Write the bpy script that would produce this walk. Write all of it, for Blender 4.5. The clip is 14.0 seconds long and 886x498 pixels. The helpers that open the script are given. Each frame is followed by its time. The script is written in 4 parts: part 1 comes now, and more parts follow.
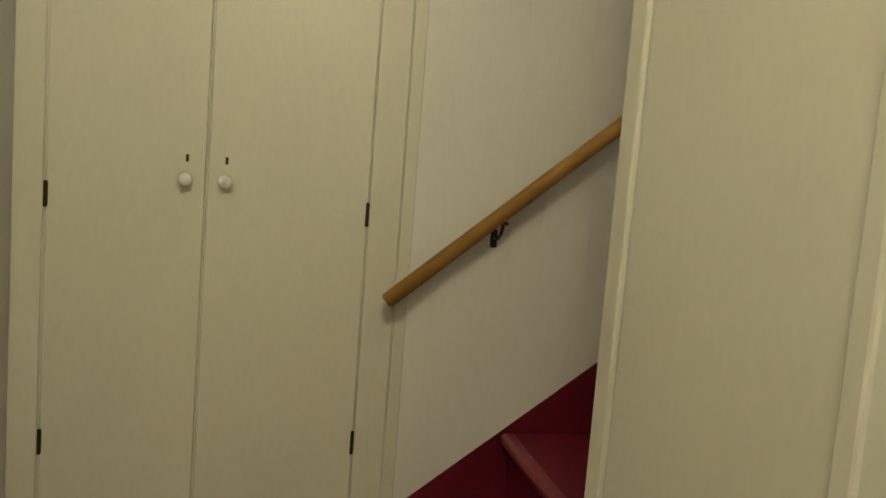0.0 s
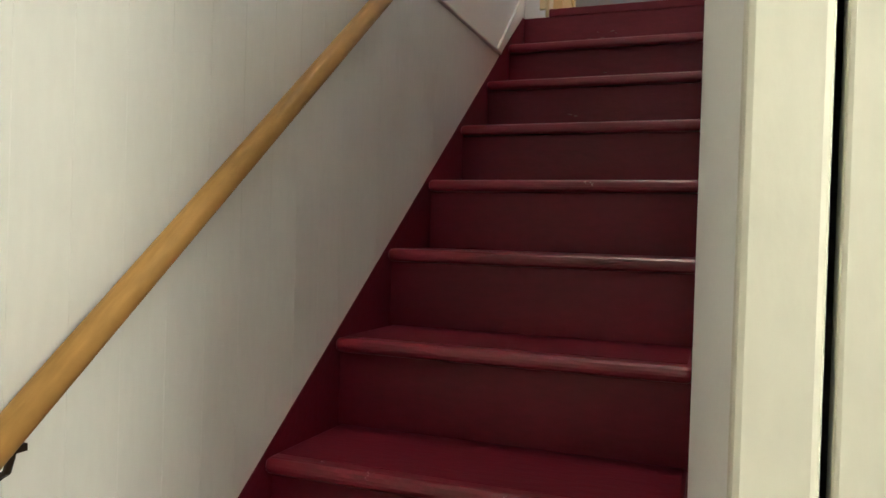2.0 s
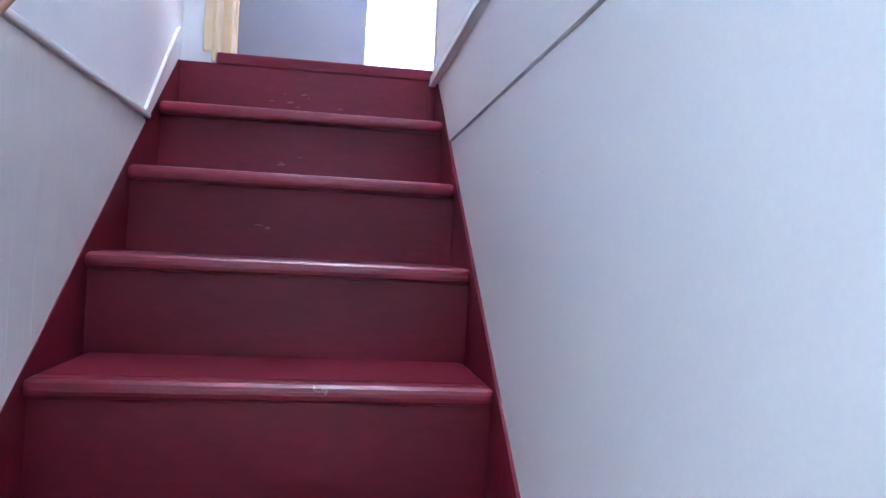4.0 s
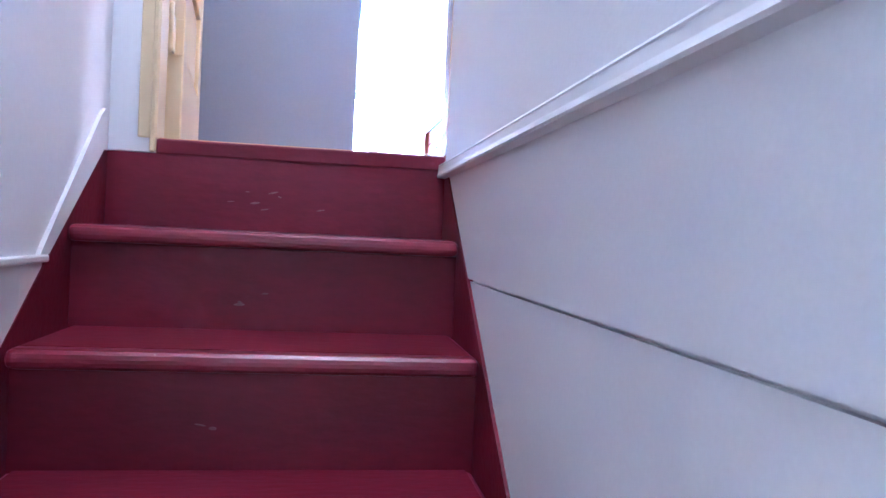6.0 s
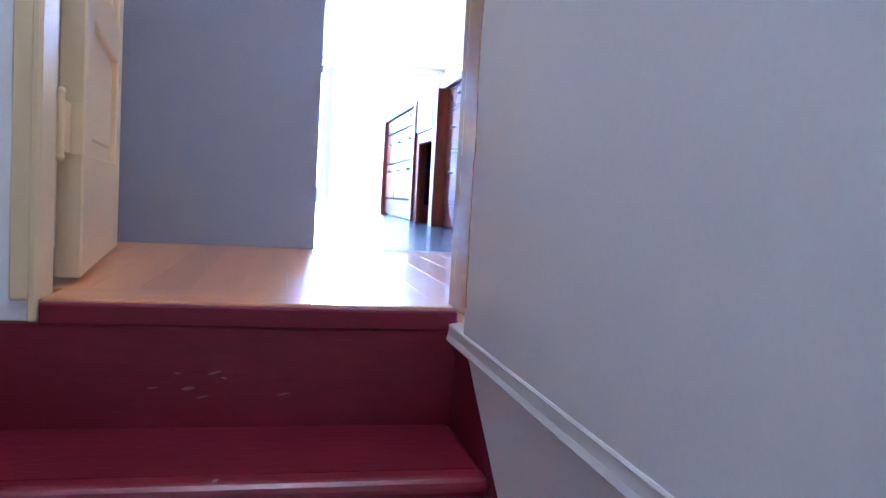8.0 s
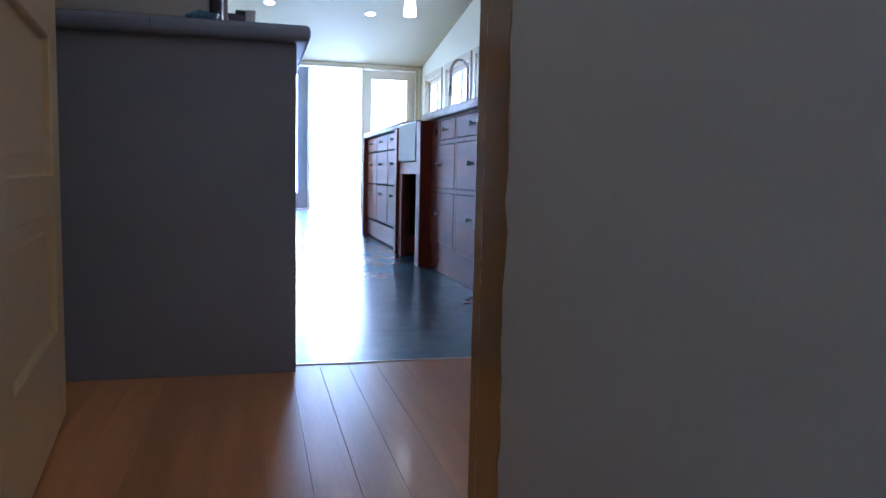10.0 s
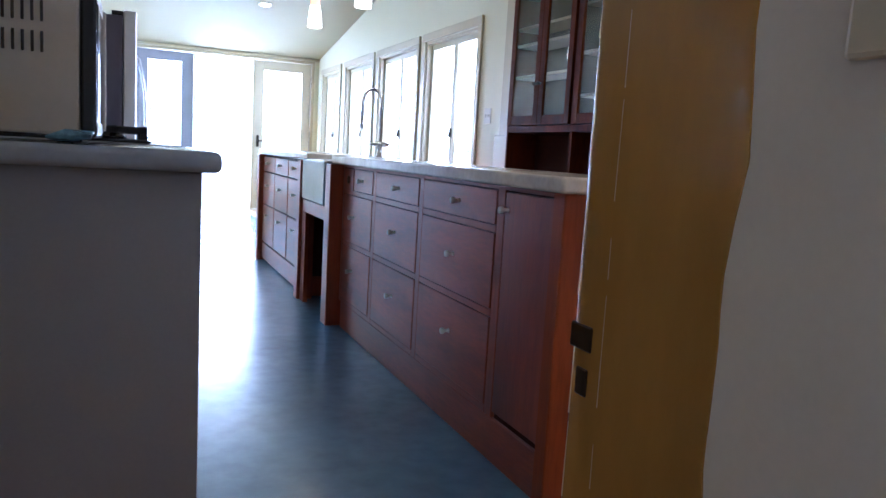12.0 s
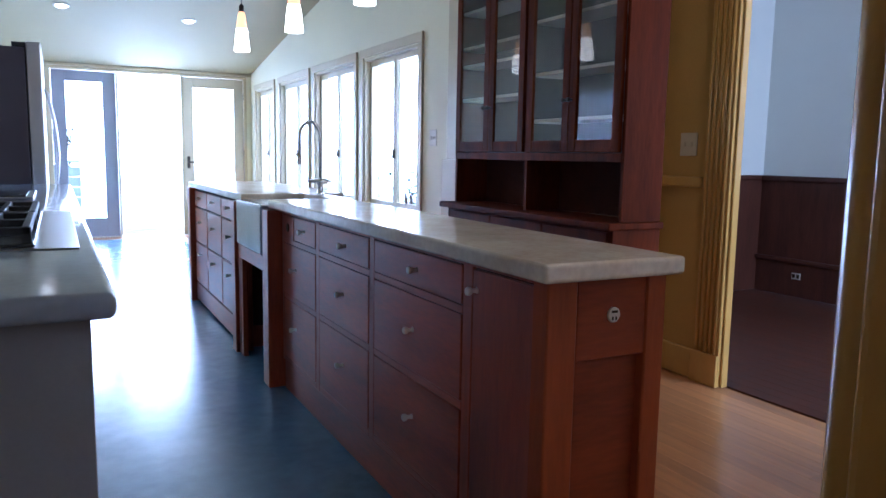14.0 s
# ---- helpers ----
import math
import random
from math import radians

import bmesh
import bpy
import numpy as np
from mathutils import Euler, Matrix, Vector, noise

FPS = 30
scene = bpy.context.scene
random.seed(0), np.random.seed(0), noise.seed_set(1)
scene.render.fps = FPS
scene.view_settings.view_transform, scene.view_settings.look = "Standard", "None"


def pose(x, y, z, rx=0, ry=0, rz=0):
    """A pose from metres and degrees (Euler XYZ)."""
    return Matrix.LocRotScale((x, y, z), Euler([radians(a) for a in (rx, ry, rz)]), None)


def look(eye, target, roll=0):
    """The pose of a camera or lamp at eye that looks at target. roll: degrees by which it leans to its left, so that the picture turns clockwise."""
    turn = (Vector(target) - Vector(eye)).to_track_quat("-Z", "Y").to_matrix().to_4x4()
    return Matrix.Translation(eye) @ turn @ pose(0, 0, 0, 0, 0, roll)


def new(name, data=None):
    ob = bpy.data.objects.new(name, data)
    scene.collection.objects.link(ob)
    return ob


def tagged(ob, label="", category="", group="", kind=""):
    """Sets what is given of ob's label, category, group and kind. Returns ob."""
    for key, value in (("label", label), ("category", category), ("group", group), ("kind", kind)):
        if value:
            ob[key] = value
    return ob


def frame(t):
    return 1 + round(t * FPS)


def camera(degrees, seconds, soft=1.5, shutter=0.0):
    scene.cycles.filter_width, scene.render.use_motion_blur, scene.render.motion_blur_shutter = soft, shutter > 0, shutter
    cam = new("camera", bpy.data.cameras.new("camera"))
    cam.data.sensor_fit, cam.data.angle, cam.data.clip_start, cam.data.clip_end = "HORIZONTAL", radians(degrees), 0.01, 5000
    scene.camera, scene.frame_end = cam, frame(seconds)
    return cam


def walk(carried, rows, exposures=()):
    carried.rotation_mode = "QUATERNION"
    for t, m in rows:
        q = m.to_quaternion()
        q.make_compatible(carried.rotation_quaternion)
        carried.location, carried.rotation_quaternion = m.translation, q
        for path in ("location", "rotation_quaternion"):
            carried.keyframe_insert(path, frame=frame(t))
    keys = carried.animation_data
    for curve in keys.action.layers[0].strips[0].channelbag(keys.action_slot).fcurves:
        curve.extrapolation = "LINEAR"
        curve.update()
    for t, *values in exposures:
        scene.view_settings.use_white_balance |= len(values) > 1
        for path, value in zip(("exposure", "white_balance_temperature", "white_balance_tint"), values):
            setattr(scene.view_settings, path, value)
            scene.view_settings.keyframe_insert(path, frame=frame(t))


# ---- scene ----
cam = camera(62.0, 14.0)
PATH = [
    (0, (1.786, -2.828, -1.065), (-0.161, -2.413, -1.257), 4.5),
    (0.5, (1.486, -2.901, -0.963), (-0.348, -2.13, -1.17), 3.3),
    (0.8, (1.323, -2.964, -1.016), (-0.395, -1.942, -1.096), 4.1),
    (1, (1.197, -2.953, -0.978), (-0.412, -1.772, -1.106), 4.6),
    (1.5, (0.965, -2.983, -0.964), (-0.194, -1.36, -1.109), 5.5),
    (2, (0.764, -2.892, -0.928), (0.06, -1.02, -0.95), 1.8),
    (2.5, (0.605, -2.754, -0.852), (0.233, -0.789, -0.82), 1.3),
    (3, (0.495, -2.511, -0.791), (0.4, -0.514, -0.754), 2.7),
    (3.5, (0.446, -2.319, -0.691), (0.606, -0.327, -0.623), 3.5),
    (4, (0.454, -2.184, -0.547), (0.748, -0.206, -0.529), 2.8),
    (6.5, (0.472, -1.557, -0.098), (0.791, 0.417, -0.162), 2.7),
    (7, (0.409, -1.438, 0.002), (0.816, 0.516, -0.122), 2.1),
    (7.5, (0.37, -1.311, 0.092), (0.863, 0.616, -0.04), 2.65),
    (8, (0.43, -1.18, 0.181), (0.876, 0.765, 0.046), 3.3),
    (8.5, (0.459, -1.075, 0.273), (0.869, 0.873, 0.078), 1.8),
    (8.7, (0.469, -1.016, 0.288), (0.862, 0.934, 0.081), 0.2),
    (10.8, (0.429, -0.735, 0.724), (1.004, 1.171, 0.531), 2.5),
    (11, (0.431, -0.649, 0.752), (1.033, 1.248, 0.55), 2.6),
    (11.5, (0.391, -0.541, 0.884), (1.102, 1.311, 0.632), 3.8),
    (12, (0.415, -0.417, 0.966), (1.199, 1.406, 0.714), 3.4),
    (12.5, (0.441, -0.26, 1.014), (1.263, 1.55, 0.792), 3.3),
    (13, (0.474, -0.195, 1.128), (1.308, 1.603, 0.864), 1.8),
    (13.5, (0.498, -0.167, 1.148), (1.361, 1.617, 0.874), 1.0),
    (14, (0.516, -0.076, 1.158), (1.435, 1.683, 0.909), 1.0),
]
EXPOSURES = [
    (0, 0.95, 6500, 10), (1, 1.15, 6400, 10), (1.5, 1.42, 6100, 13), (2, 2.35, 5300, 14), (2.5, 3.2, 4550, 17), (3, 3.55, 4300, 17),
    (3.5, 3.72, 4100, 19), (4.2, 3.75, 3950, 23), (6.5, 3.5, 4000, 29), (7, 3.4, 4000, 30), (7.5, 3.15, 4000, 29), (8, 2.55, 4050, 24),
    (8.7, 1.2, 4050, 20), (10.8, 0.1, 4550, 18), (11.2, 0.14, 4550, 18), (11.7, 0.35, 4650, 19), (12, 0.6, 4700, 19), (12.5, 0.75, 4700, 19), (13, 0.55, 4600, 19), (14, 0.24, 4550, 19),
]
walk(cam, [(t, look(eye, target, roll)) for t, eye, target, roll in PATH], EXPOSURES)

# ---- light ----
world = bpy.data.worlds.new("sky_world")
scene.world = world
world.use_nodes = True
wt = world.node_tree
sky = wt.nodes.new("ShaderNodeTexSky")
sky.sky_type = "NISHITA"
sky.sun_disc = False
sky.sun_elevation, sky.sun_rotation = radians(57), radians(214)
wt.links.new(sky.outputs[0], wt.nodes["Background"].inputs[0])
wt.nodes["Background"].inputs[1].default_value = 0.15


def lamp(name, kind, m, energy, color, size=0.1, size_y=None):
    data = bpy.data.lights.new(name, kind)
    data.energy, data.color = energy, color
    if kind == "AREA":
        data.shape, data.size, data.size_y = "RECTANGLE", size, size_y or size
    elif kind == "SUN":
        data.angle = size
    else:
        data.shadow_soft_size = size
    ob = new(name, data)
    ob.matrix_world = m
    return ob


lamp("sun", "SUN", look((-15, -22, 42), (0, 4, 0)), 5.0, (1.0, 0.95, 0.87), radians(0.5))
DAY = (0.76, 0.87, 1.0)
for wy in (5.76, 7.18, 8.62, 9.98):
    lamp("window_light", "AREA", look((3.75, wy, 1.4), (0, wy, 1.3)), 60, DAY, 1.1, 1.35)
lamp("door_light", "AREA", look((1.55, 11.25, 1.15), (1.55, 0, 0.2)), 105, DAY, 1.5, 2.2)
lamp("hall_light", "POINT", pose(1.9, -2.85, 0.05), 15, (1.0, 0.90, 0.58), 0.2)
# Fill light added over the stairs; no opening is known there.
lamp("stair_fill_light", "AREA", pose(0.46, -1.1, 2.78), 3.8, (1.0, 0.80, 0.51), 0.44, 0.8)
lamp("dining_light", "AREA", look((4.9, -1.3, 1.6), (4.9, 3, 1.0)), 120, (0.90, 0.94, 0.95), 1.4, 1.4)
lamp("near_ceiling_light", "POINT", pose(2.6, 0.8, 2.75), 17, (1.0, 0.76, 0.48), 0.1)

# ---- materials ----


def mat(name, base, rough=0.5, metal=0.0, var=0.06, scale=3.0, fine=60.0, bump=0.02, stretch=None, tint=None, wear=None, rand=0.0, spec=0.5, coat=0.0, coat_rough=0.1):
    """A surface with cloudy variation at two scales, relief and, where asked, worn spots of another colour."""
    m = bpy.data.materials.new(name)
    m.use_nodes = True
    nt = m.node_tree
    nd, ln = nt.nodes, nt.links
    b = nd["Principled BSDF"]
    geo = nd.new("ShaderNodeNewGeometry")
    src = geo.outputs["Position"]
    mp = nd.new("ShaderNodeMapping")
    mp.inputs["Scale"].default_value = stretch or (1, 1, 1)
    ln.new(src, mp.inputs["Vector"])
    vec = mp.outputs[0]
    if rand:
        info = nd.new("ShaderNodeObjectInfo")
        mul = nd.new("ShaderNodeMath")
        mul.operation = "MULTIPLY"
        mul.inputs[1].default_value = 37.0
        ln.new(info.outputs["Random"], mul.inputs[0])
        ad = nd.new("ShaderNodeVectorMath")
        ad.operation = "ADD"
        ln.new(vec, ad.inputs[0])
        ln.new(mul.outputs[0], ad.inputs[1])
        vec = ad.outputs[0]
    big = nd.new("ShaderNodeTexNoise")
    big.inputs["Scale"].default_value, big.inputs["Detail"].default_value = scale, 5
    small = nd.new("ShaderNodeTexNoise")
    small.inputs["Scale"].default_value, small.inputs["Detail"].default_value = fine, 4
    ln.new(vec, big.inputs["Vector"])
    ln.new(vec, small.inputs["Vector"])
    mix = nd.new("ShaderNodeMix")
    mix.data_type = "FLOAT"
    mix.inputs[0].default_value = 0.35
    ln.new(big.outputs["Fac"], mix.inputs[2])
    ln.new(small.outputs["Fac"], mix.inputs[3])
    ramp = nd.new("ShaderNodeValToRGB")
    dark = tint or tuple(c * (1 - 2.2 * var) for c in base)
    light = tuple(min(1, c * (1 + 1.6 * var)) for c in base)
    ramp.color_ramp.elements[0].position, ramp.color_ramp.elements[1].position = 0.32, 0.68
    ramp.color_ramp.elements[0].color = (*dark, 1)
    ramp.color_ramp.elements[1].color = (*light, 1)
    ln.new(mix.outputs[0], ramp.inputs[0])
    col = ramp.outputs[0]
    if rand:
        hsv = nd.new("ShaderNodeHueSaturation")
        mr = nd.new("ShaderNodeMapRange")
        mr.inputs[3].default_value, mr.inputs[4].default_value = 1 - rand, 1 + rand
        ln.new(info.outputs["Random"], mr.inputs[0])
        ln.new(mr.outputs[0], hsv.inputs["Value"])
        ln.new(col, hsv.inputs["Color"])
        col = hsv.outputs[0]
    if wear:
        wcol, wscale, cut = wear
        wn = nd.new("ShaderNodeTexNoise")
        wn.inputs["Scale"].default_value, wn.inputs["Detail"].default_value, wn.inputs["Roughness"].default_value = wscale, 8, 0.7
        ln.new(geo.outputs["Position"], wn.inputs["Vector"])
        wr = nd.new("ShaderNodeValToRGB")
        wr.color_ramp.elements[0].position, wr.color_ramp.elements[1].position = cut, cut + 0.03
        ln.new(wn.outputs["Fac"], wr.inputs[0])
        wm = nd.new("ShaderNodeMix")
        wm.data_type = "RGBA"
        ln.new(wr.outputs[0], wm.inputs[0])
        ln.new(col, wm.inputs[6])
        wm.inputs[7].default_value = (*wcol, 1)
        col = wm.outputs[2]
    ln.new(col, b.inputs["Base Color"])
    rr = nd.new("ShaderNodeMapRange")
    rr.inputs[3].default_value, rr.inputs[4].default_value = max(0.02, rough * 0.8), min(1, rough * 1.2)
    ln.new(mix.outputs[0], rr.inputs[0])
    ln.new(rr.outputs[0], b.inputs["Roughness"])
    b.inputs["Metallic"].default_value = metal
    b.inputs["Specular IOR Level"].default_value = spec
    b.inputs["Coat Weight"].default_value = coat
    b.inputs["Coat Roughness"].default_value = coat_rough
    if bump:
        bp = nd.new("ShaderNodeBump")
        bp.inputs["Strength"].default_value, bp.inputs["Distance"].default_value = 0.5, bump * 0.1
        ln.new(mix.outputs[0], bp.inputs["Height"])
        ln.new(bp.outputs[0], b.inputs["Normal"])
    return m


def glow(name, color, strength):
    m = bpy.data.materials.new(name)
    m.use_nodes = True
    b = m.node_tree.nodes["Principled BSDF"]
    b.inputs["Base Color"].default_value = (*color, 1)
    b.inputs["Emission Color"].default_value = (*color, 1)
    b.inputs["Emission Strength"].default_value = strength
    return m


def glass(name, tint=(1, 1, 1), rough=0.0):
    m = bpy.data.materials.new(name)
    m.use_nodes = True
    b = m.node_tree.nodes["Principled BSDF"]
    b.inputs["Base Color"].default_value = (*tint, 1)
    b.inputs["Roughness"].default_value = rough
    b.inputs["Transmission Weight"].default_value = 1.0
    b.inputs["IOR"].default_value = 1.45
    return m


M_PLASTER = mat("plaster_white", (0.80, 0.80, 0.79), 0.55, var=0.02, scale=1.3, fine=90, bump=0.02)
M_WALLPAINT = mat("stair_wall_paint", (0.80, 0.80, 0.79), 0.45, var=0.02, scale=1.1, fine=160, bump=0.012)
M_BEAD = mat("white_board_paint", (0.79, 0.78, 0.74), 0.42, var=0.025, scale=2.0, fine=70, bump=0.015, stretch=(1, 1, 0.25))
M_CUP = mat("cream_cupboard_paint", (0.72, 0.70, 0.60), 0.36, var=0.03, scale=2.0, fine=80, bump=0.03, stretch=(1, 1, 0.4))
M_TRIM = mat("white_gloss_trim", (0.76, 0.76, 0.74), 0.34, var=0.012, scale=3, fine=90, bump=0.006)
M_RED = mat("red_stair_paint", (0.145, 0.008, 0.022), 0.45, spec=0.32, var=0.14, scale=5, fine=70, bump=0.06, wear=((0.42, 0.22, 0.2), 26.0, 0.735), stretch=(0.4, 1, 1))
M_REDEDGE = mat("worn_red_nosing_paint", (0.18, 0.013, 0.028), 0.3, spec=0.55, var=0.14, scale=8, fine=90, bump=0.06, wear=((0.62, 0.5, 0.46), 20.0, 0.665), stretch=(0.35, 1, 1))
M_CHIP = mat("bare_scuffed_wood", (0.20, 0.085, 0.08), 0.7, var=0.2, scale=30, fine=120, bump=0)
M_RAIL = mat("golden_handrail_wood", (0.41, 0.225, 0.058), 0.5, var=0.16, scale=6, fine=45, bump=0.03, stretch=(4, 0.5, 0.5), spec=0.3)
M_IRON = mat("dark_bronze", (0.06, 0.045, 0.03), 0.4, metal=0.8, var=0.1)
M_PORC = mat("white_porcelain", (0.82, 0.81, 0.78), 0.12, var=0.02, bump=0)
M_APRON = mat("grey_glazed_apron", (0.27, 0.28, 0.31), 0.18, var=0.06, scale=5, fine=60, bump=0)
M_CREAM = mat("cream_gloss_door_paint", (0.68, 0.55, 0.29), 0.3, var=0.02, scale=3, fine=60, bump=0.008, stretch=(1, 1, 0.35), coat=0.2)
M_OCHRE = mat("ochre_gloss_paint", (0.44, 0.245, 0.05), 0.24, var=0.06, scale=5, fine=60, bump=0.06, stretch=(1, 1, 0.35), coat=0.4)
M_GOLD = mat("golden_gloss_casing", (0.54, 0.33, 0.08), 0.3, var=0.06, scale=5, fine=60, bump=0.04, stretch=(1, 1, 0.35), coat=0.2)
M_YELLOW = mat("yellow_wall_paint", (0.52, 0.33, 0.09), 0.45, var=0.04, scale=2, fine=80, bump=0.03)
M_PANEL = mat("grey_laminate_panel", (0.25, 0.265, 0.305), 0.42, var=0.03, scale=2, fine=120, bump=0.02)
M_STONE = mat("pale_composite_stone", (0.74, 0.67, 0.54), 0.18, var=0.08, scale=7, fine=55, bump=0.008, tint=(0.58, 0.49, 0.38))
M_GREYTOP = mat("grey_tile_counter", (0.25, 0.29, 0.37), 0.12, var=0.05, scale=6, fine=60, bump=0.01)
M_LINO = mat("slate_blue_linoleum", (0.15, 0.28, 0.42), 0.25, var=0.14, scale=1.6, fine=14, bump=0, coat=0.25, coat_rough=0.16)
M_FIR = mat("orange_fir_plank", (0.50, 0.235, 0.085), 0.3, var=0.10, scale=3, fine=40, bump=0.01, stretch=(9, 0.5, 1), rand=0.16, coat=0.3)
M_FIRX = mat("fir_plank_across", (0.48, 0.22, 0.08), 0.3, var=0.10, scale=3, fine=40, bump=0.01, stretch=(0.5, 9, 1), rand=0.16, coat=0.3)
M_CHERRY = mat("cherry_cabinet_wood", (0.34, 0.066, 0.019), 0.38, var=0.20, scale=4, fine=30, bump=0.01, stretch=(3, 3, 0.4), rand=0.10, coat=0.3, coat_rough=0.3, spec=0.4)
M_CHERRYH = mat("cherry_drawer_wood", (0.35, 0.07, 0.021), 0.38, var=0.20, scale=4, fine=30, bump=0.01, stretch=(3, 0.5, 3), rand=0.10, coat=0.3, coat_rough=0.3, spec=0.4)
M_CHERRYE = mat("cherry_end_wood", (0.27, 0.05, 0.011), 0.42, var=0.16, scale=4, fine=30, bump=0.01, stretch=(0.5, 3, 3), spec=0.3)
M_CHERRYP = mat("cherry_post_wood", (0.36, 0.075, 0.015), 0.42, var=0.14, scale=4, fine=30, bump=0.01, stretch=(3, 3, 0.4), spec=0.3)
# Cherry darkened in its colour to paint the shade inside recesses.
M_CHERRYD = mat("shade_darkened_cherry", (0.055, 0.013, 0.006), 0.6, var=0.15, scale=4, fine=30, spec=0.12)
M_KWALL = mat("pale_cream_wall", (0.74, 0.69, 0.48), 0.6, var=0.02, scale=1.2, fine=120, bump=0.02)
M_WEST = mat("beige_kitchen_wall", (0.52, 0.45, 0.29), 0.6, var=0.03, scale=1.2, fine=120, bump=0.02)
# Wall cream, darkened in its colour to hold back light on the ceiling.
M_KCEIL = mat("darkened_cream_ceiling", (0.385, 0.335, 0.195), 0.7, var=0.02, scale=1.2, fine=120, bump=0.02)
M_CASE = mat("cream_casing_paint", (0.54, 0.45, 0.27), 0.36, var=0.03, scale=4, fine=90, bump=0.03)
M_SASH = mat("pale_sash_paint", (0.54, 0.465, 0.30), 0.4, var=0.03, scale=4, fine=90, bump=0.02)
M_FRIDGE = mat("dark_fridge_side", (0.085, 0.072, 0.098), 0.42, var=0.06, bump=0.03, fine=200)
M_STEEL = mat("brushed_steel", (0.60, 0.59, 0.58), 0.3, metal=1.0, var=0.02, scale=3, fine=60, bump=0)
M_CHROME = mat("chrome", (0.85, 0.85, 0.86), 0.2, metal=1.0, var=0.02, bump=0)
M_NICKEL = mat("worn_nickel", (0.80, 0.71, 0.60), 0.4, metal=0.35, var=0.08, bump=0)
M_BLACK = mat("black_enamel", (0.012, 0.012, 0.015), 0.22, var=0.1, bump=0.01)
M_CASTIRON = mat("cast_iron", (0.02, 0.02, 0.022), 0.5, var=0.2, fine=150, bump=0.05)
M_MICRO = mat("stainless_microwave_case", (0.46, 0.44, 0.40), 0.4, metal=0.3, var=0.03, bump=0.01)
M_DARKGLASS = mat("dark_oven_glass", (0.015, 0.015, 0.025), 0.06, var=0.02, bump=0)
M_DINEWALL = mat("pale_blue_wall", (0.66, 0.68, 0.65), 0.6, var=0.03, scale=1.0, fine=120)
M_WAINSCOT = mat("dark_stained_wainscot", (0.075, 0.026, 0.016), 0.34, var=0.2, scale=4, fine=30, stretch=(3, 3, 0.4))
M_DARKFLOOR = mat("dark_brown_floor", (0.075, 0.024, 0.013), 0.4, var=0.2, scale=4, fine=30, stretch=(0.4, 4, 1), rand=0.15, spec=0.2)
M_PLATE = mat("ivory_plastic", (0.66, 0.62, 0.50), 0.4, var=0.02, bump=0)
M_HALLFLOOR = mat("hall_floor_boards", (0.20, 0.10, 0.05), 0.4, var=0.2, scale=4, fine=30, stretch=(0.4, 4, 1))
M_GREYWALL = mat("grey_hall_wall", (0.50, 0.49, 0.49), 0.6, var=0.03)
M_DECK = mat("weathered_deck_board", (0.62, 0.59, 0.54), 0.7, var=0.15, scale=4, fine=40, stretch=(0.4, 4, 1), rand=0.1)
M_RAILW = mat("pale_green_deck_paint", (0.30, 0.38, 0.35), 0.5, var=0.03)
M_LEAF = mat("garden_leaf", (0.05, 0.11, 0.035), 0.5, var=0.3, scale=6, fine=30, bump=0, rand=0.3)
M_BARK = mat("shrub_bark", (0.10, 0.07, 0.05), 0.8, var=0.2)
M_GROUND = mat("pale_gravel_ground", (0.60, 0.58, 0.52), 0.9, var=0.2, scale=1.0, fine=20)
M_GLASS = glass("window_glass")
M_CABGLASS = glass("thin_cabinet_glass")
M_CABGLASS.node_tree.nodes["Principled BSDF"].inputs["IOR"].default_value = 1.25
M_SHADE = glow("lamp_shade_glass", (1.0, 0.84, 0.60), 7.0)
M_SHADETOP = glow("amber_shade_glass", (1.0, 0.52, 0.20), 1.4)
M_BULB = glow("lit_bulb", (1.0, 0.88, 0.68), 14.0)
# Door paint darkened to blue-grey to carry the leaf's backlit shade.
M_SHADOWDOOR = mat("backlit_shade_door_paint", (0.30, 0.305, 0.34), 0.4, var=0.03, scale=4, fine=90, bump=0.02)
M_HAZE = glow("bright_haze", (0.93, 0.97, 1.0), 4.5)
M_FOIL = mat("blue_plastic_film", (0.16, 0.32, 0.45), 0.15, var=0.3, scale=30, fine=90, bump=0.2)

# ---- builders ----


def box(bm, x0, x1, y0, y1, z0, z1, bevel=0.0, seg=1):
    r = bmesh.ops.create_cube(bm, size=1.0, matrix=Matrix.Translation(((x0 + x1) / 2, (y0 + y1) / 2, (z0 + z1) / 2)) @ Matrix.Diagonal((abs(x1 - x0), abs(y1 - y0), abs(z1 - z0), 1)))
    if bevel:
        es = list({e for v in r["verts"] for e in v.link_edges})
        bmesh.ops.bevel(bm, geom=es, offset=bevel, segments=seg, affect="EDGES", profile=0.5)
    return bm


def boxes(*rows, bevel=0.0, seg=1):
    bm = bmesh.new()
    for r in rows:
        box(bm, *r, bevel=bevel, seg=seg)
    return bm


def rod(bm, a, b, r0, r1=None, seg=14):
    a, b = Vector(a), Vector(b)
    m = Matrix.Translation((a + b) / 2) @ (b - a).to_track_quat("Z", "Y").to_matrix().to_4x4()
    bmesh.ops.create_cone(bm, cap_ends=True, segments=seg, radius1=r0, radius2=r0 if r1 is None else r1, depth=(b - a).length, matrix=m)
    return bm


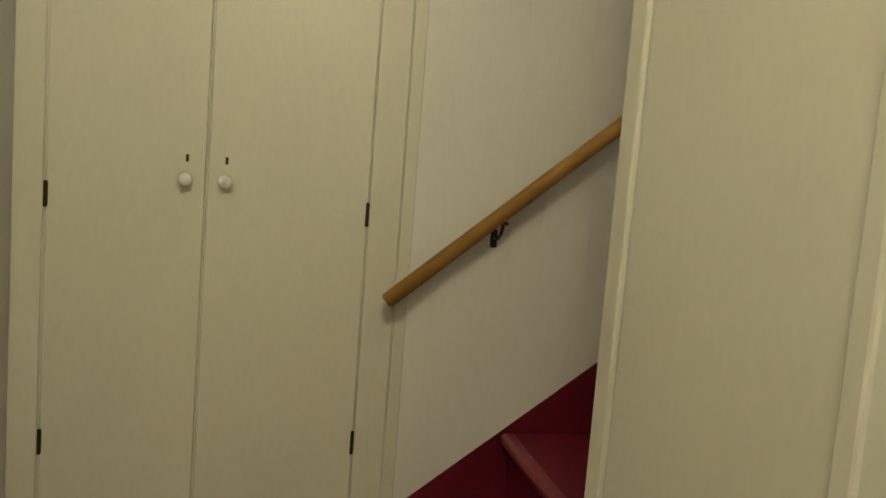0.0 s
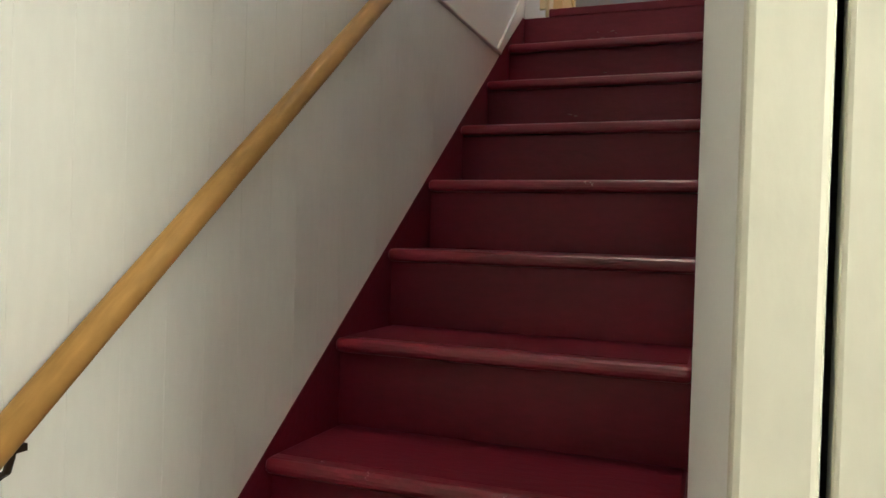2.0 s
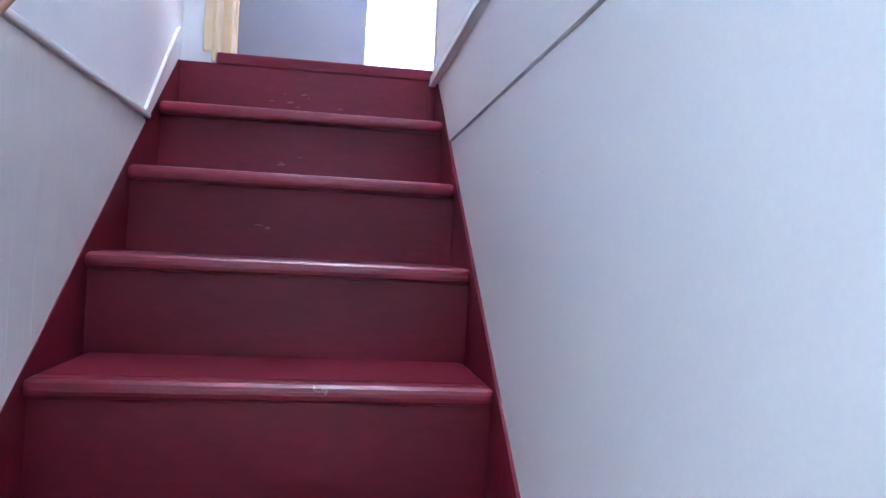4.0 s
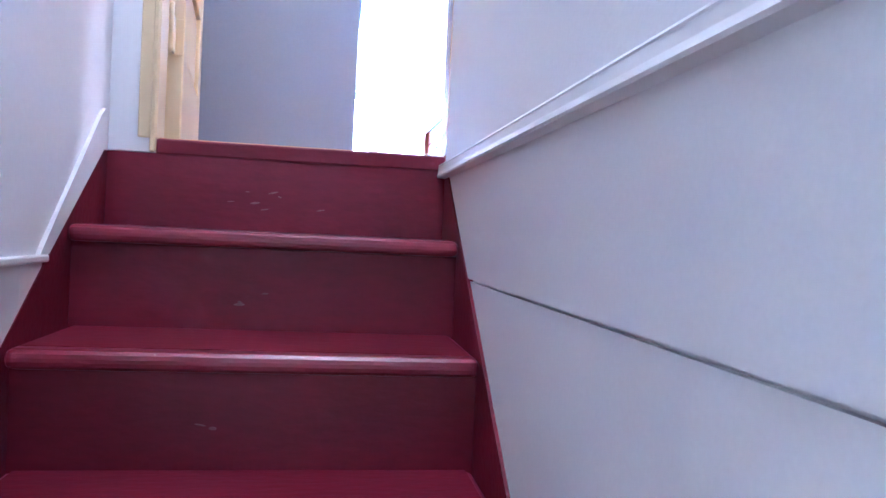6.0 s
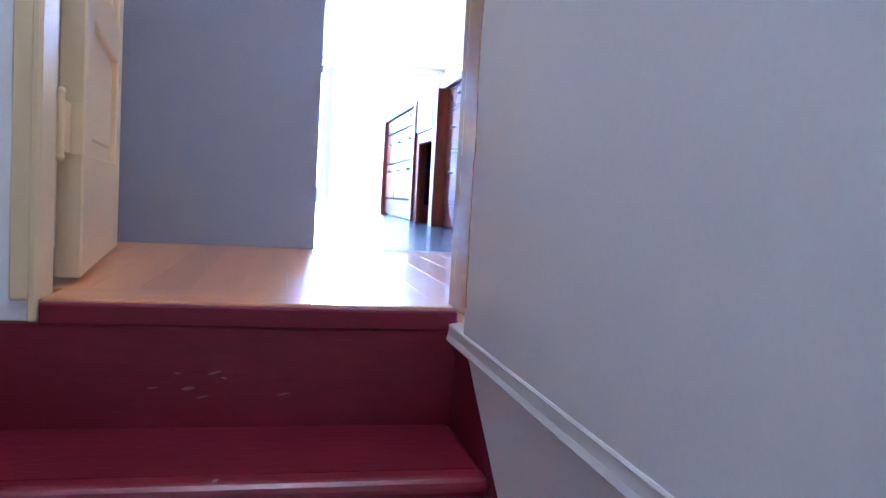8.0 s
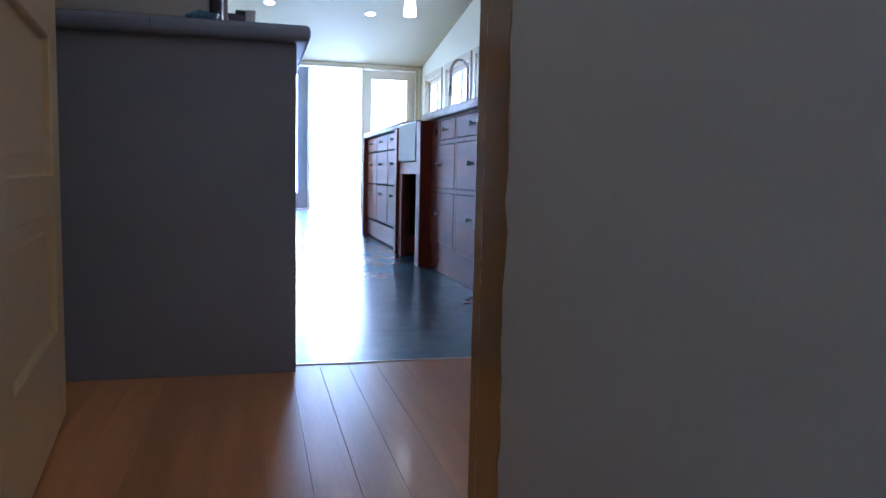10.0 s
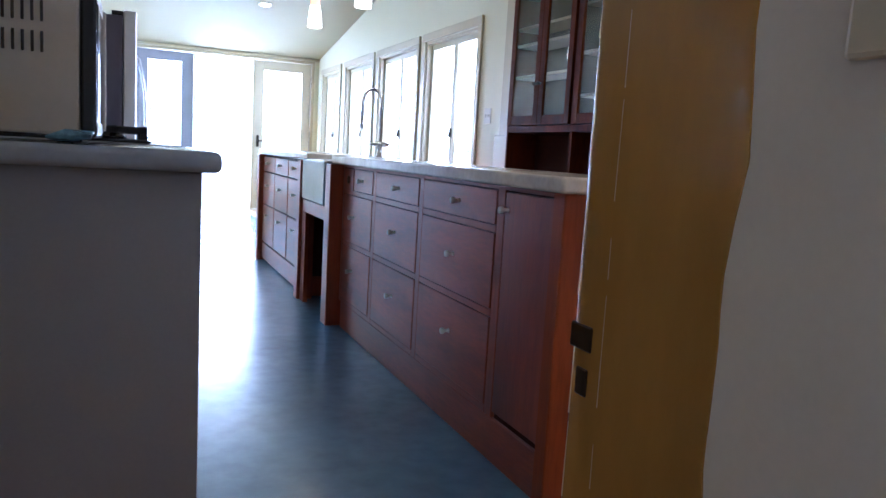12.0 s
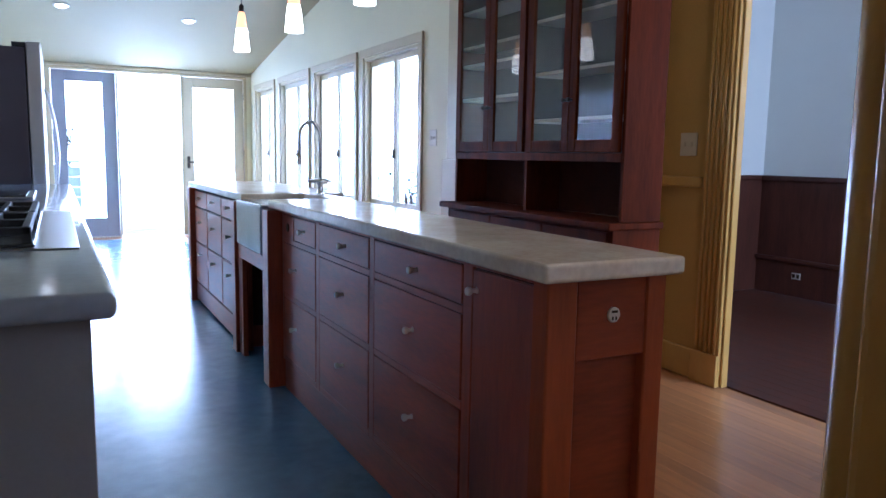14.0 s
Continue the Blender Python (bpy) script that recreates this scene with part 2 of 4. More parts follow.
def lathe(bm, profile, m=Matrix(), seg=20):
    """Turns (radius, height) pairs round the z axis of m."""
    rings = []
    for r, z in profile:
        rings.append([bm.verts.new(m @ Vector((r * math.cos(2 * math.pi * i / seg), r * math.sin(2 * math.pi * i / seg), z))) for i in range(seg)])
    for p, q in zip(rings, rings[1:]):
        for i in range(seg):
            bm.faces.new((p[i], p[(i + 1) % seg], q[(i + 1) % seg], q[i]))
    bm.faces.new(list(reversed(rings[0])))
    bm.faces.new(rings[-1])
    return bm


def tube(bm, pts, r, seg=10):
    pts = [Vector(p) for p in pts]
    rings = []
    for i, p in enumerate(pts):
        d = (pts[min(i + 1, len(pts) - 1)] - pts[max(i - 1, 0)]).normalized()
        q = d.to_track_quat("Z", "Y").to_matrix()
        rings.append([bm.verts.new(p + q @ Vector((r * math.cos(2 * math.pi * k / seg), r * math.sin(2 * math.pi * k / seg), 0))) for k in range(seg)])
    for a, b in zip(rings, rings[1:]):
        off = min(range(seg), key=lambda s: (a[0].co - b[s].co).length)
        for k in range(seg):
            bm.faces.new((a[k], a[(k + 1) % seg], b[(k + 1 + off) % seg], b[(k + off) % seg]))
    bm.faces.new(list(reversed(rings[0])))
    bm.faces.new(rings[-1])
    return bm


def prism(bm, poly, axis, a, b):
    """Extrudes a polygon of two coordinates along an axis from a to b."""
    def at(p, v):
        return {"x": (v, p[0], p[1]), "y": (p[0], v, p[1]), "z": (p[0], p[1], v)}[axis]
    lo, hi = [bm.verts.new(at(p, a)) for p in poly], [bm.verts.new(at(p, b)) for p in poly]
    n = len(poly)
    bm.faces.new(lo)
    bm.faces.new(list(reversed(hi)))
    for i in range(n):
        bm.faces.new((lo[i], hi[i], hi[(i + 1) % n], lo[(i + 1) % n]))
    bmesh.ops.recalc_face_normals(bm, faces=bm.faces)
    return bm


def mesh_of(name, bm, material, smooth=False):
    bmesh.ops.recalc_face_normals(bm, faces=bm.faces)
    me = bpy.data.meshes.new(name)
    bm.to_mesh(me)
    bm.free()
    me.materials.append(material)
    if smooth:
        for p in me.polygons:
            p.use_smooth = len(p.vertices) == 4
    return me


def part(name, bm, material, parent=None, label="", smooth=False):
    ob = new(name, mesh_of(name, bm, material, smooth))
    if parent is not None:
        ob.parent = parent
        ob.matrix_parent_inverse = parent.matrix_world.inverted() if parent.type == "EMPTY" and parent.parent is None else Matrix()
    if label:
        ob["label"] = label
    return ob


def thing(name, label, category, at=(0, 0, 0), group=""):
    ob = new(name)
    ob.empty_display_size = 0.1
    ob.location = at
    ob.matrix_world = Matrix.Translation(at)
    return tagged(ob, label, category, group)


def structure(name, bm, material, label, category, smooth=False):
    return tagged(part(name, bm, material, None, "", smooth), label, category, kind="structure")


def share(name, me, m, parent, label=""):
    """Another object on a mesh that is already built, under parent."""
    ob = new(name, me)
    ob.parent = parent
    ob.matrix_parent_inverse = parent.matrix_world.inverted() if parent.type == "EMPTY" else Matrix()
    ob.matrix_basis = m
    if label:
        ob["label"] = label
    return ob

# ---- large structure ----
RISE, GO, W = 0.19, 0.251, 0.731
HALL = -11 * RISE
YF = -2.33           # foot of the right-hand stair wall
YE = 10.77           # end wall of the kitchen
XR = 3.03            # window wall of the kitchen
XL = -0.12           # left wall of the kitchen


def nose(y):
    """Height of the line over the nosings."""
    return RISE / GO * y


structure("hall_floor", boxes((-0.1, 3.4, -3.6, -2.2, HALL - 0.1, HALL)), M_HALLFLOOR, "dark wooden boards of the lower hall", "floor")
structure("hall_ceiling", boxes((-0.1, 3.4, -3.6, YF, 0.28, 0.36)), M_PLASTER, "white plaster ceiling over the lower hall", "ceiling")
structure("wall_hall_end", boxes((0.0, 3.4, -3.6, -3.425, HALL, 0.28)), M_GREYWALL, "plain grey plaster wall beside the cupboards", "wall")
structure("wall_hall_far", boxes((3.3, 3.42, -3.46, YF, HALL, 0.28)), M_PLASTER, "plain white plaster wall closing the hall", "wall")
structure("wall_hall_side", boxes((1.262, 3.3, YF, YF + 0.1, HALL, 0.28)), M_PLASTER, "white plaster wall beside the narrow cupboard door", "wall")
structure("wall_over_hall", boxes((-0.14, 0.83, YF, YF + 0.1, 0.36, 2.48)), M_PLASTER, "white plaster wall over the stair foot", "wall")
structure("wall_stair_left", boxes((-0.14, -0.014, -3.46, 0.0, HALL, -0.245), (-0.14, 0.0, -2.4, 0.0, -0.245, 2.4), (-0.14, 0.0, -3.46, -2.4, -0.245, 0.28)), M_PLASTER, "white painted plaster wall above the boarding", "wall")


def stair_wall_face(x, y_top):
    """Plan of the stair wall: straight, then easing outwards to the post at the foot."""
    ease = [(x + (0.775 - x) * (i / 10) ** 2, -1.8 - 0.457 * i / 10) for i in range(11)]
    return [(0.80, y_top), (x, y_top)] + ease + [(0.80, -2.257)]


bm = prism(bmesh.new(), stair_wall_face(0.714, -0.112), "z", -0.03, 2.4)
structure("wall_stair_right", bm, M_WALLPAINT, "smooth off-white stair wall above the moulding", "wall")
bm = prism(bmesh.new(), stair_wall_face(W - 0.001, -0.112), "z", -0.257, -0.0305)
structure("wall_stair_right_band", bm, M_WALLPAINT, "smooth off-white band of wall under the moulding", "wall")
bm = prism(bmesh.new(), stair_wall_face(W + 0.002, -0.345), "z", HALL, -0.262)
structure("wall_stair_right_foot", bm, M_WALLPAINT, "smooth off-white stair wall below a level joint", "wall")
structure("wall_stair_joint", boxes((W + 0.008, 0.80, -1.8, -0.345, -0.262, -0.257)), M_WALLPAINT, "recessed level joint in the stair wall", "wall")
structure("wall_stair_corner", boxes((W + 0.001, 0.80, -0.345, 0.0, -0.6, -0.2705)), M_WALLPAINT, "short return of the stair wall by the top step", "wall")
structure("wall_stair_corner_top", boxes((W - 0.0005, 0.80, -0.112, 0.0, -0.27, -0.03)), M_WALLPAINT, "short return of the stair wall under the jamb", "wall")
# Unseen slab added to keep light from leaking between treads and risers.
bm = bmesh.new()
prism(bm, [(-2.75, nose(-2.75) - 0.30), (0.0, -0.30), (0.10, -0.22), (0.10, -0.34), (-2.75, nose(-2.75) - 0.36)], "x", -0.14, 0.80)
structure("stair_light_seal", bm, M_PLASTER, "unseen slab added under the stairs to stop light leaks", "soffit")
# The ceiling leaves a hole for the added fill light.
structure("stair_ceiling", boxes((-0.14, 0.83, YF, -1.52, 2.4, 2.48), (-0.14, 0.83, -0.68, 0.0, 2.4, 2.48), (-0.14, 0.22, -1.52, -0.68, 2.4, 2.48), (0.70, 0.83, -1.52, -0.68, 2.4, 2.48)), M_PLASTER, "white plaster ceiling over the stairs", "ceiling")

# Unseen shaft, built only to hold the stair fill light.
structure("fill_light_shaft", boxes((0.18, 0.22, -1.56, -0.64, 2.48, 2.82), (0.70, 0.74, -1.56, -0.64, 2.48, 2.82), (0.22, 0.70, -1.56, -1.52, 2.48, 2.82), (0.22, 0.70, -0.68, -0.64, 2.48, 2.82), (0.18, 0.74, -1.56, -0.64, 2.82, 2.86)), M_PLASTER, "unseen white shaft added over the stairs for the fill light", "skylight")

# the wall at the stair head, with the doorway
structure("wall_stair_head", boxes((XL - 0.1, 0.06, 0.0, 0.09, -0.03, 2.45), (0.06, W + 0.02, 0.0, 0.12, 2.07, 2.45), (W + 0.04, 3.7, 0.0, 0.08, -0.03, 3.25), (XL - 0.1, W + 0.045, 0.0, 0.12, 2.45, 3.25)), M_PLASTER, "white plaster wall at the head of the stairs", "wall")


def door_trim():
    t = structure("door_1", boxes((0.0, 0.095, -0.012, 0.0, -0.03, 2.14)), M_TRIM, "white flat board beside the stair-head doorway", "door frame")
    part("jamb", boxes((0.0605, 0.1, -0.0205, 0.055, 0.0, 2.07), bevel=0.003), M_CREAM, t, "cream gloss painted hinge jamb")
    part("jamb", boxes((W - 0.006, W + 0.06, -0.1115, 0.045, -0.002, 2.07), (W + 0.011, W + 0.06, 0.0455, 0.069, 0.0, 2.07), bevel=0.005, seg=3), M_OCHRE, t, "thickly painted ochre strike jamb")
    rnd = random.Random(11)
    edge = [(-0.111 - rnd.uniform(0.0, 0.009) - (0.006 if i % 7 == 0 else 0), 0.02 + i * 0.034) for i in range(60)]
    bm = prism(bmesh.new(), [(-0.1105, 0.02)] + edge + [(-0.1105, edge[-1][1])], "x", 0.7128, 0.7145)
    part("paint_edge", bm, M_OCHRE, t, "ragged edge of ochre paint")
    part("bead", rod(bmesh.new(), (W + 0.027, 0.0765, 0.0), (W + 0.027, 0.0765, 2.07), 0.0085, seg=14), M_OCHRE, t, "rounded glossy casing bead", True)
    # Thin pale strips paint the gloss highlight along the worn jamb edges.
    for ye, r in ((0.0435, 0.0013), (0.008, 0.0005)):
        z = 0.05
        while z < 2.0:
            e = z + rnd.uniform(0.02, 0.09)
            x = W - 0.0045 if ye > 0.02 else W - 0.0058
            part("worn_edge_glint", rod(bmesh.new(), (x, ye + rnd.uniform(-0.001, 0.0), z), (x, ye + rnd.uniform(-0.001, 0.0), e), r, r * 0.7, 8), M_CREAM, t, "pale strip painting the gloss highlight along the worn jamb edge")
            z = e + rnd.uniform(0.003, 0.03)
    part("head", boxes((0.06, W + 0.05, -0.016, 0.125, 2.07, 2.11), bevel=0.003), M_OCHRE, t)
    part("strike_plate", boxes((W - 0.0075, W - 0.004, 0.020, 0.047, 0.829, 0.848), (W - 0.0075, W - 0.004, 0.022, 0.036, 0.795, 0.816), bevel=0.001), M_IRON, t, "dark metal latch plate in the jamb")
    part("corner_trim", boxes((0.086, 0.098, -0.024, -0.010, -0.03, 2.14), bevel=0.003), M_CREAM, t)
    part("threshold", boxes((0.1, W + 0.013, -0.006, 0.119, -0.03, 0.003), bevel=0.004, seg=2), M_FIRX, t, "worn wooden threshold board")


door_trim()

# kitchen shell
def roof(y):
    return 2.27 + 0.155 * (YE - y)


structure("kitchen_floor", boxes((XL, 3.7, 0.12, YE + 0.1, -0.12, -0.012)), M_FIR, "subfloor under the kitchen boards", "floor")
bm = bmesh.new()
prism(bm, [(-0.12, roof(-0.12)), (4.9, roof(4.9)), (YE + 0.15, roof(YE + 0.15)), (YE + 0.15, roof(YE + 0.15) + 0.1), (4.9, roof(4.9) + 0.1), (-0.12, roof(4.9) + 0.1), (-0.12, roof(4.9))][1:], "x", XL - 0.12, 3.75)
structure("ceiling", bm, M_KCEIL, "cream ceiling sloping up from the end wall, darkened against the light", "ceiling")
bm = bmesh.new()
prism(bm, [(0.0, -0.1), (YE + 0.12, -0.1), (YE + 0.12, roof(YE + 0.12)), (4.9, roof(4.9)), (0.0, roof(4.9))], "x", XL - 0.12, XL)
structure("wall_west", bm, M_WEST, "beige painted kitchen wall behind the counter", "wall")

# window wall: piers, apron and head
WINS = [(5.10, 6.41), (6.50, 7.85), (7.97, 9.27), (9.44, 10.53)]
SILL, HEAD = 0.70, 2.02
rows, y0 = [], 3.14
for a, b in WINS:
    rows.append((XR, XR + 0.14, y0, a + 0.07, -0.1, HEAD))
    rows.append((XR, XR + 0.14, a + 0.07, b - 0.07, -0.1, SILL))
    y0 = b - 0.07
rows.append((XR, XR + 0.14, y0, YE, -0.1, HEAD))
bm = boxes(*rows)
prism(bm, [(3.14, HEAD), (YE, HEAD), (YE, roof(YE)), (4.9, roof(4.9)), (3.14, roof(4.9))], "x", XR, XR + 0.14)
structure("wall_windows", bm, M_KWALL, "pale cream wall with four tall windows", "wall")
structure("wall_return", boxes((XR + 0.0, 3.66, 3.04, 3.14, -0.1, 3.2)), M_YELLOW, "short yellow return wall behind the hutch", "wall")

# end wall: three glazed bays
structure("wall_end", boxes((XL - 0.12, 0.40, YE, YE + 0.14, -0.1, 2.30), (0.40, 2.96, YE, YE + 0.14, 2.235, 2.32), (2.96, XR + 0.14, YE, YE + 0.14, -0.1, 2.30)), M_KWALL, "cream end wall round the glazed doors", "wall")

# dining doorway wall
XD = 3.50
structure("wall_dining", boxes((XD, XD + 0.036, 2.535, 3.04, 0.0, 3.2), (XD, XD + 0.12, 0.12, 2.555, 2.1, 3.2), (XD, XD + 0.12, 0.12, 0.9, 0.0, 2.1)), M_YELLOW, "yellow painted wall with the dining room opening", "wall")
DINING = structure("dining_floor", boxes((XD + 0.06, 7.2, -1.6, 6.0, -0.1, -0.008)), M_DARKFLOOR, "dark brown boards of the dining room", "floor")
structure("wall_dining_far", boxes((6.2, 6.32, -1.6, 6.0, 0.0, 2.8)), M_DINEWALL, "pale blue dining room wall above the wainscot", "wall")
structure("wall_dining_side", boxes((XD + 0.12, 6.2, 4.55, 4.67, 0.0, 2.8), (XD + 0.12, 6.2, -1.62, -1.5, 0.0, 2.8), (XD, XD + 0.12, 3.14, 4.6, 0.0, 2.8)), M_DINEWALL, "pale blue dining room side wall", "wall")
structure("dining_ceiling", boxes((XD + 0.1, 6.3, -1.6, 4.67, 2.8, 2.9)), M_PLASTER, "white dining room ceiling", "ceiling")

# ---- stairs and lower hall ----
def staircase():
    t = thing("staircase", "steep straight staircase painted dark red, worn nosings", "stairs", (W / 2, -2.5, HALL))
    tread = mesh_of("tread", boxes((0.0015, W - 0.0035, 0.0, GO + 0.03, -0.032, 0.0), bevel=0.013, seg=3), M_REDEDGE)
    riser = mesh_of("riser", boxes((0.0016, W - 0.0036, 0.0305, 0.046, -RISE - 0.03, -0.0325)), M_RED)
    board = mesh_of("tread_board", boxes((0.0145, W - 0.0165, 0.034, GO + 0.024, 0.0003, 0.0012)), M_RED)
    for k in range(1, 11):
        m = Matrix.Translation((0, -k * GO, -k * RISE))
        tr = share("tread", tread, m, t, "worn red nosing with bare scuffs" if k < 7 else "")
        share("riser", riser, m, t)
        ob = new("tread_paint", board)
        ob.parent = tr
    share("riser", riser, Matrix.Translation((0, -0.052, 0)), t)
    part("landing_nosing", boxes((0.101, W - 0.004, -0.025, -0.0065, -0.0345, -0.001), bevel=0.004, seg=2), M_RED, t, "red board under the threshold")
    for x in (-0.0118, W - 0.0036):
        bm = bmesh.new()
        ya, yb = -2.62, -0.047
        prism(bm, [(ya, nose(ya) + 0.0), (yb, nose(yb) + 0.003), (0.042, -0.038), (0.042, -0.3), (-2.3, HALL + 0.001), (ya, HALL + 0.001)], "x", x, x + 0.0135)
        part("stringer", bm, M_RED, t)
    rnd = random.Random(4)
    chip = mesh_of("bare_scuff", lathe(bmesh.new(), [(0.0005, 0.0004), (0.7, 0.0004), (1.0, 0.0)], Matrix(), 7), M_CHIP)
    for k, n in ((0, 7), (1, 3), (2, 2)):
        for _ in range(n):
            m = Matrix.Translation((rnd.uniform(0.24, 0.47), -k * GO + (-0.0217 if k == 0 else 0.0303), -k * RISE - 0.12 - rnd.uniform(-0.02, 0.025)))
            m = m @ Matrix.Rotation(radians(90), 4, "X") @ Matrix.Rotation(rnd.uniform(-0.3, 0.3), 4, "Z") @ Matrix.Diagonal((rnd.uniform(0.004, 0.012), rnd.uniform(0.001, 0.003), 1.0, 1))
            share("bare_scuff", chip, m, t, "pale bare scuff in the red paint")
    return t


staircase()


def boarding():
    """Upright boards of the left-hand wall, cut along the stringer, with a ledge on top."""
    t = structure("boarding_ledge", boxes((0.0, 0.012, -2.56, -0.352, -0.2565, -0.243), bevel=0.004, seg=2), M_BEAD, "thin white ledge on top of the boarding", "trim")
    y, wd = -0.352, 0.0875
    while y > -2.50:
        a, b = y - wd + 0.0001, y
        bm = bmesh.new()
        prism(bm, [(a, max(HALL, nose(a) - 0.01)), (b, nose(b) - 0.01), (b, -0.257), (a, -0.257)], "x", -0.013, -0.0005)
        bmesh.ops.bevel(bm, geom=[e for e in bm.edges if abs(e.verts[0].co.y - e.verts[1].co.y) < 1e-4 and e.verts[0].co.x > -0.005 and e.verts[1].co.x > -0.005], offset=0.0004, segments=1, affect="EDGES")
        part("board", bm, M_BEAD, t)
        y -= wd
    bm = bmesh.new()
    prism(bm, [(-0.385, -0.243), (-0.345, -0.243), (-0.047, nose(-0.047) + 0.012), (-0.047, 0.045), (-0.06, 0.05), (-0.085, 0.035)], "x", 0.0, 0.008)
    part("skirting", bm, M_TRIM, t, "sloping white skirting board beside the top steps")


boarding()


def level_mould():
    bm = bmesh.new()
    prism(bm, [(W + 0.001, -0.051), (0.7115, -0.0495), (0.7095, -0.046), (0.7105, -0.042), (0.7115, -0.038), (0.7122, -0.0255), (0.7114, -0.0235), (0.713, -0.0205), (W + 0.001, -0.018)], "y", -1.82, -0.022)
    structure("trim_level", bm, M_TRIM, "white level moulding on the stair wall", "trim")


level_mould()


def handrail():
    t = thing("handrail", "round golden wooden handrail on iron brackets along the wall", "handrail", (0.07, -2.0, -0.9))
    a, b = Vector((0.065, -2.59, -1.369)), Vector((0.065, -0.93, 0.028))
    bm = rod(bmesh.new(), a, b, 0.019, seg=20)
    bmesh.ops.bevel(bm, geom=[e for e in bm.edges if any(len(f.verts) > 4 for f in e.link_faces)], offset=0.004, segments=2, affect="EDGES")
    part("rail", bm, M_RAIL, t, "", True)
    d = (b - a).normalized()
    for y in (-2.32, -1.04):
        c = a + d * ((y - a.y) / d.y)
        bm = boxes((0.0, 0.006, y - 0.009, y + 0.009, c.z - 0.088, c.z - 0.042), bevel=0.003, seg=2)
        tube(bm, [(0.004, y, c.z - 0.065), (0.038, y, c.z - 0.062), (0.058, y + 0.002, c.z - 0.048), (0.065, y + 0.004, c.z - 0.02)], 0.0045, 8)
        box(bm, 0.057, 0.073, y - 0.004, y + 0.014, c.z - 0.026, c.z - 0.018)
        part("bracket", bm, M_IRON, t, "dark metal wall bracket")


handrail()


def cupboard():
    t = thing("built_in_cupboard", "cream painted two-door wall cupboard with porcelain knobs", "cupboard", (0.0, -3.0, HALL))
    part("frame", boxes((-0.013, 0.006, -3.425, -3.362, HALL, 0.27), (-0.013, 0.006, -2.638, -2.563, HALL, 0.27), (-0.013, 0.004, -3.358, -2.638, 0.0, 0.27), (-0.013, 0.005, -3.0192, -3.0138, -1.921, -0.001), (-0.013, 0.004, -3.3617, -3.3553, -1.921, -0.001), (-0.013, 0.004, -2.6417, -2.6383, -1.921, -0.001), (-0.013, 0.001, -2.5627, -2.5598, HALL, 0.27), bevel=0.002), M_CUP, t)
    part("base_board", boxes((-0.013, 0.012, -3.358, -2.638, HALL, -1.925), bevel=0.004), M_CUP, t)
    part("stile", boxes((-0.013, 0.002, -2.5595, -2.527, HALL, 0.27), bevel=0.002), M_CUP, t)
    for y0, y1, ky, hy in ((-3.355, -3.0195, -3.06, -3.355), (-3.0135, -2.642, -2.973, -2.642)):
        d = part("door", boxes((-0.012, 0.009, y0, y1, -1.921, -0.004), bevel=0.003, seg=2), M_CUP, t)
        kn = lathe(bmesh.new(), [(0.011, 0.0), (0.008, 0.006), (0.006, 0.012), (0.013, 0.02), (0.0165, 0.028), (0.013, 0.036), (0.004, 0.04)], pose(0.009, ky, -1.113, 0, 90, 0), 18)
        part("knob", kn, M_PORC, d, "white porcelain knob", True)
        part("escutcheon", boxes((0.009, 0.0115, ky - 0.0032, ky + 0.0032, -1.074, -1.057), bevel=0.001), M_IRON, d, "small dark keyhole plate")
        for z in (-1.168, -1.735):
            bm = boxes((0.006, 0.0095, hy - 0.0045, hy + 0.0045, z - 0.026, z + 0.026))
            rod(bm, (0.012, hy, z - 0.029), (0.012, hy, z + 0.029), 0.0042, seg=10)
            part("hinge", bm, M_IRON, d, "dark butt hinge")


cupboard()
structure("stair_foot_post", boxes((0.775, 0.829, -2.365, -2.258, HALL, 0.28), bevel=0.006, seg=2), M_CUP, "cream painted post at the stair foot", "post")
# Unseen shell added behind the narrow door to keep its gap dark.
structure("wall_closet_seal", boxes((0.80, 1.36, -1.8, -1.75, HALL, 0.28), (1.312, 1.36, -2.33, -1.8, HALL, 0.28), (0.80, 1.36, -2.325, -1.75, 0.28, 0.36), (0.80, 1.36, -2.2, -1.75, HALL - 0.06, HALL)), M_GREYWALL, "unseen shell added behind the narrow door to stop light leaks", "wall")


def narrow_door():
    t = thing("closet_door", "cream painted flush narrow closet door standing ajar", "door", (1.0, -2.34, HALL))
    part("leaf", boxes((0.836, 1.262, -2.362, -2.332, HALL + 0.008, -0.0), bevel=0.004, seg=2), M_CUP, t)
    part("casing", boxes((1.266, 1.296, -2.372, -2.33, HALL, 0.06), (0.832, 1.296, -2.362, -2.33, 0.004, 0.28), bevel=0.005, seg=2), M_CUP, t, "pale yellow casing board")


narrow_door()


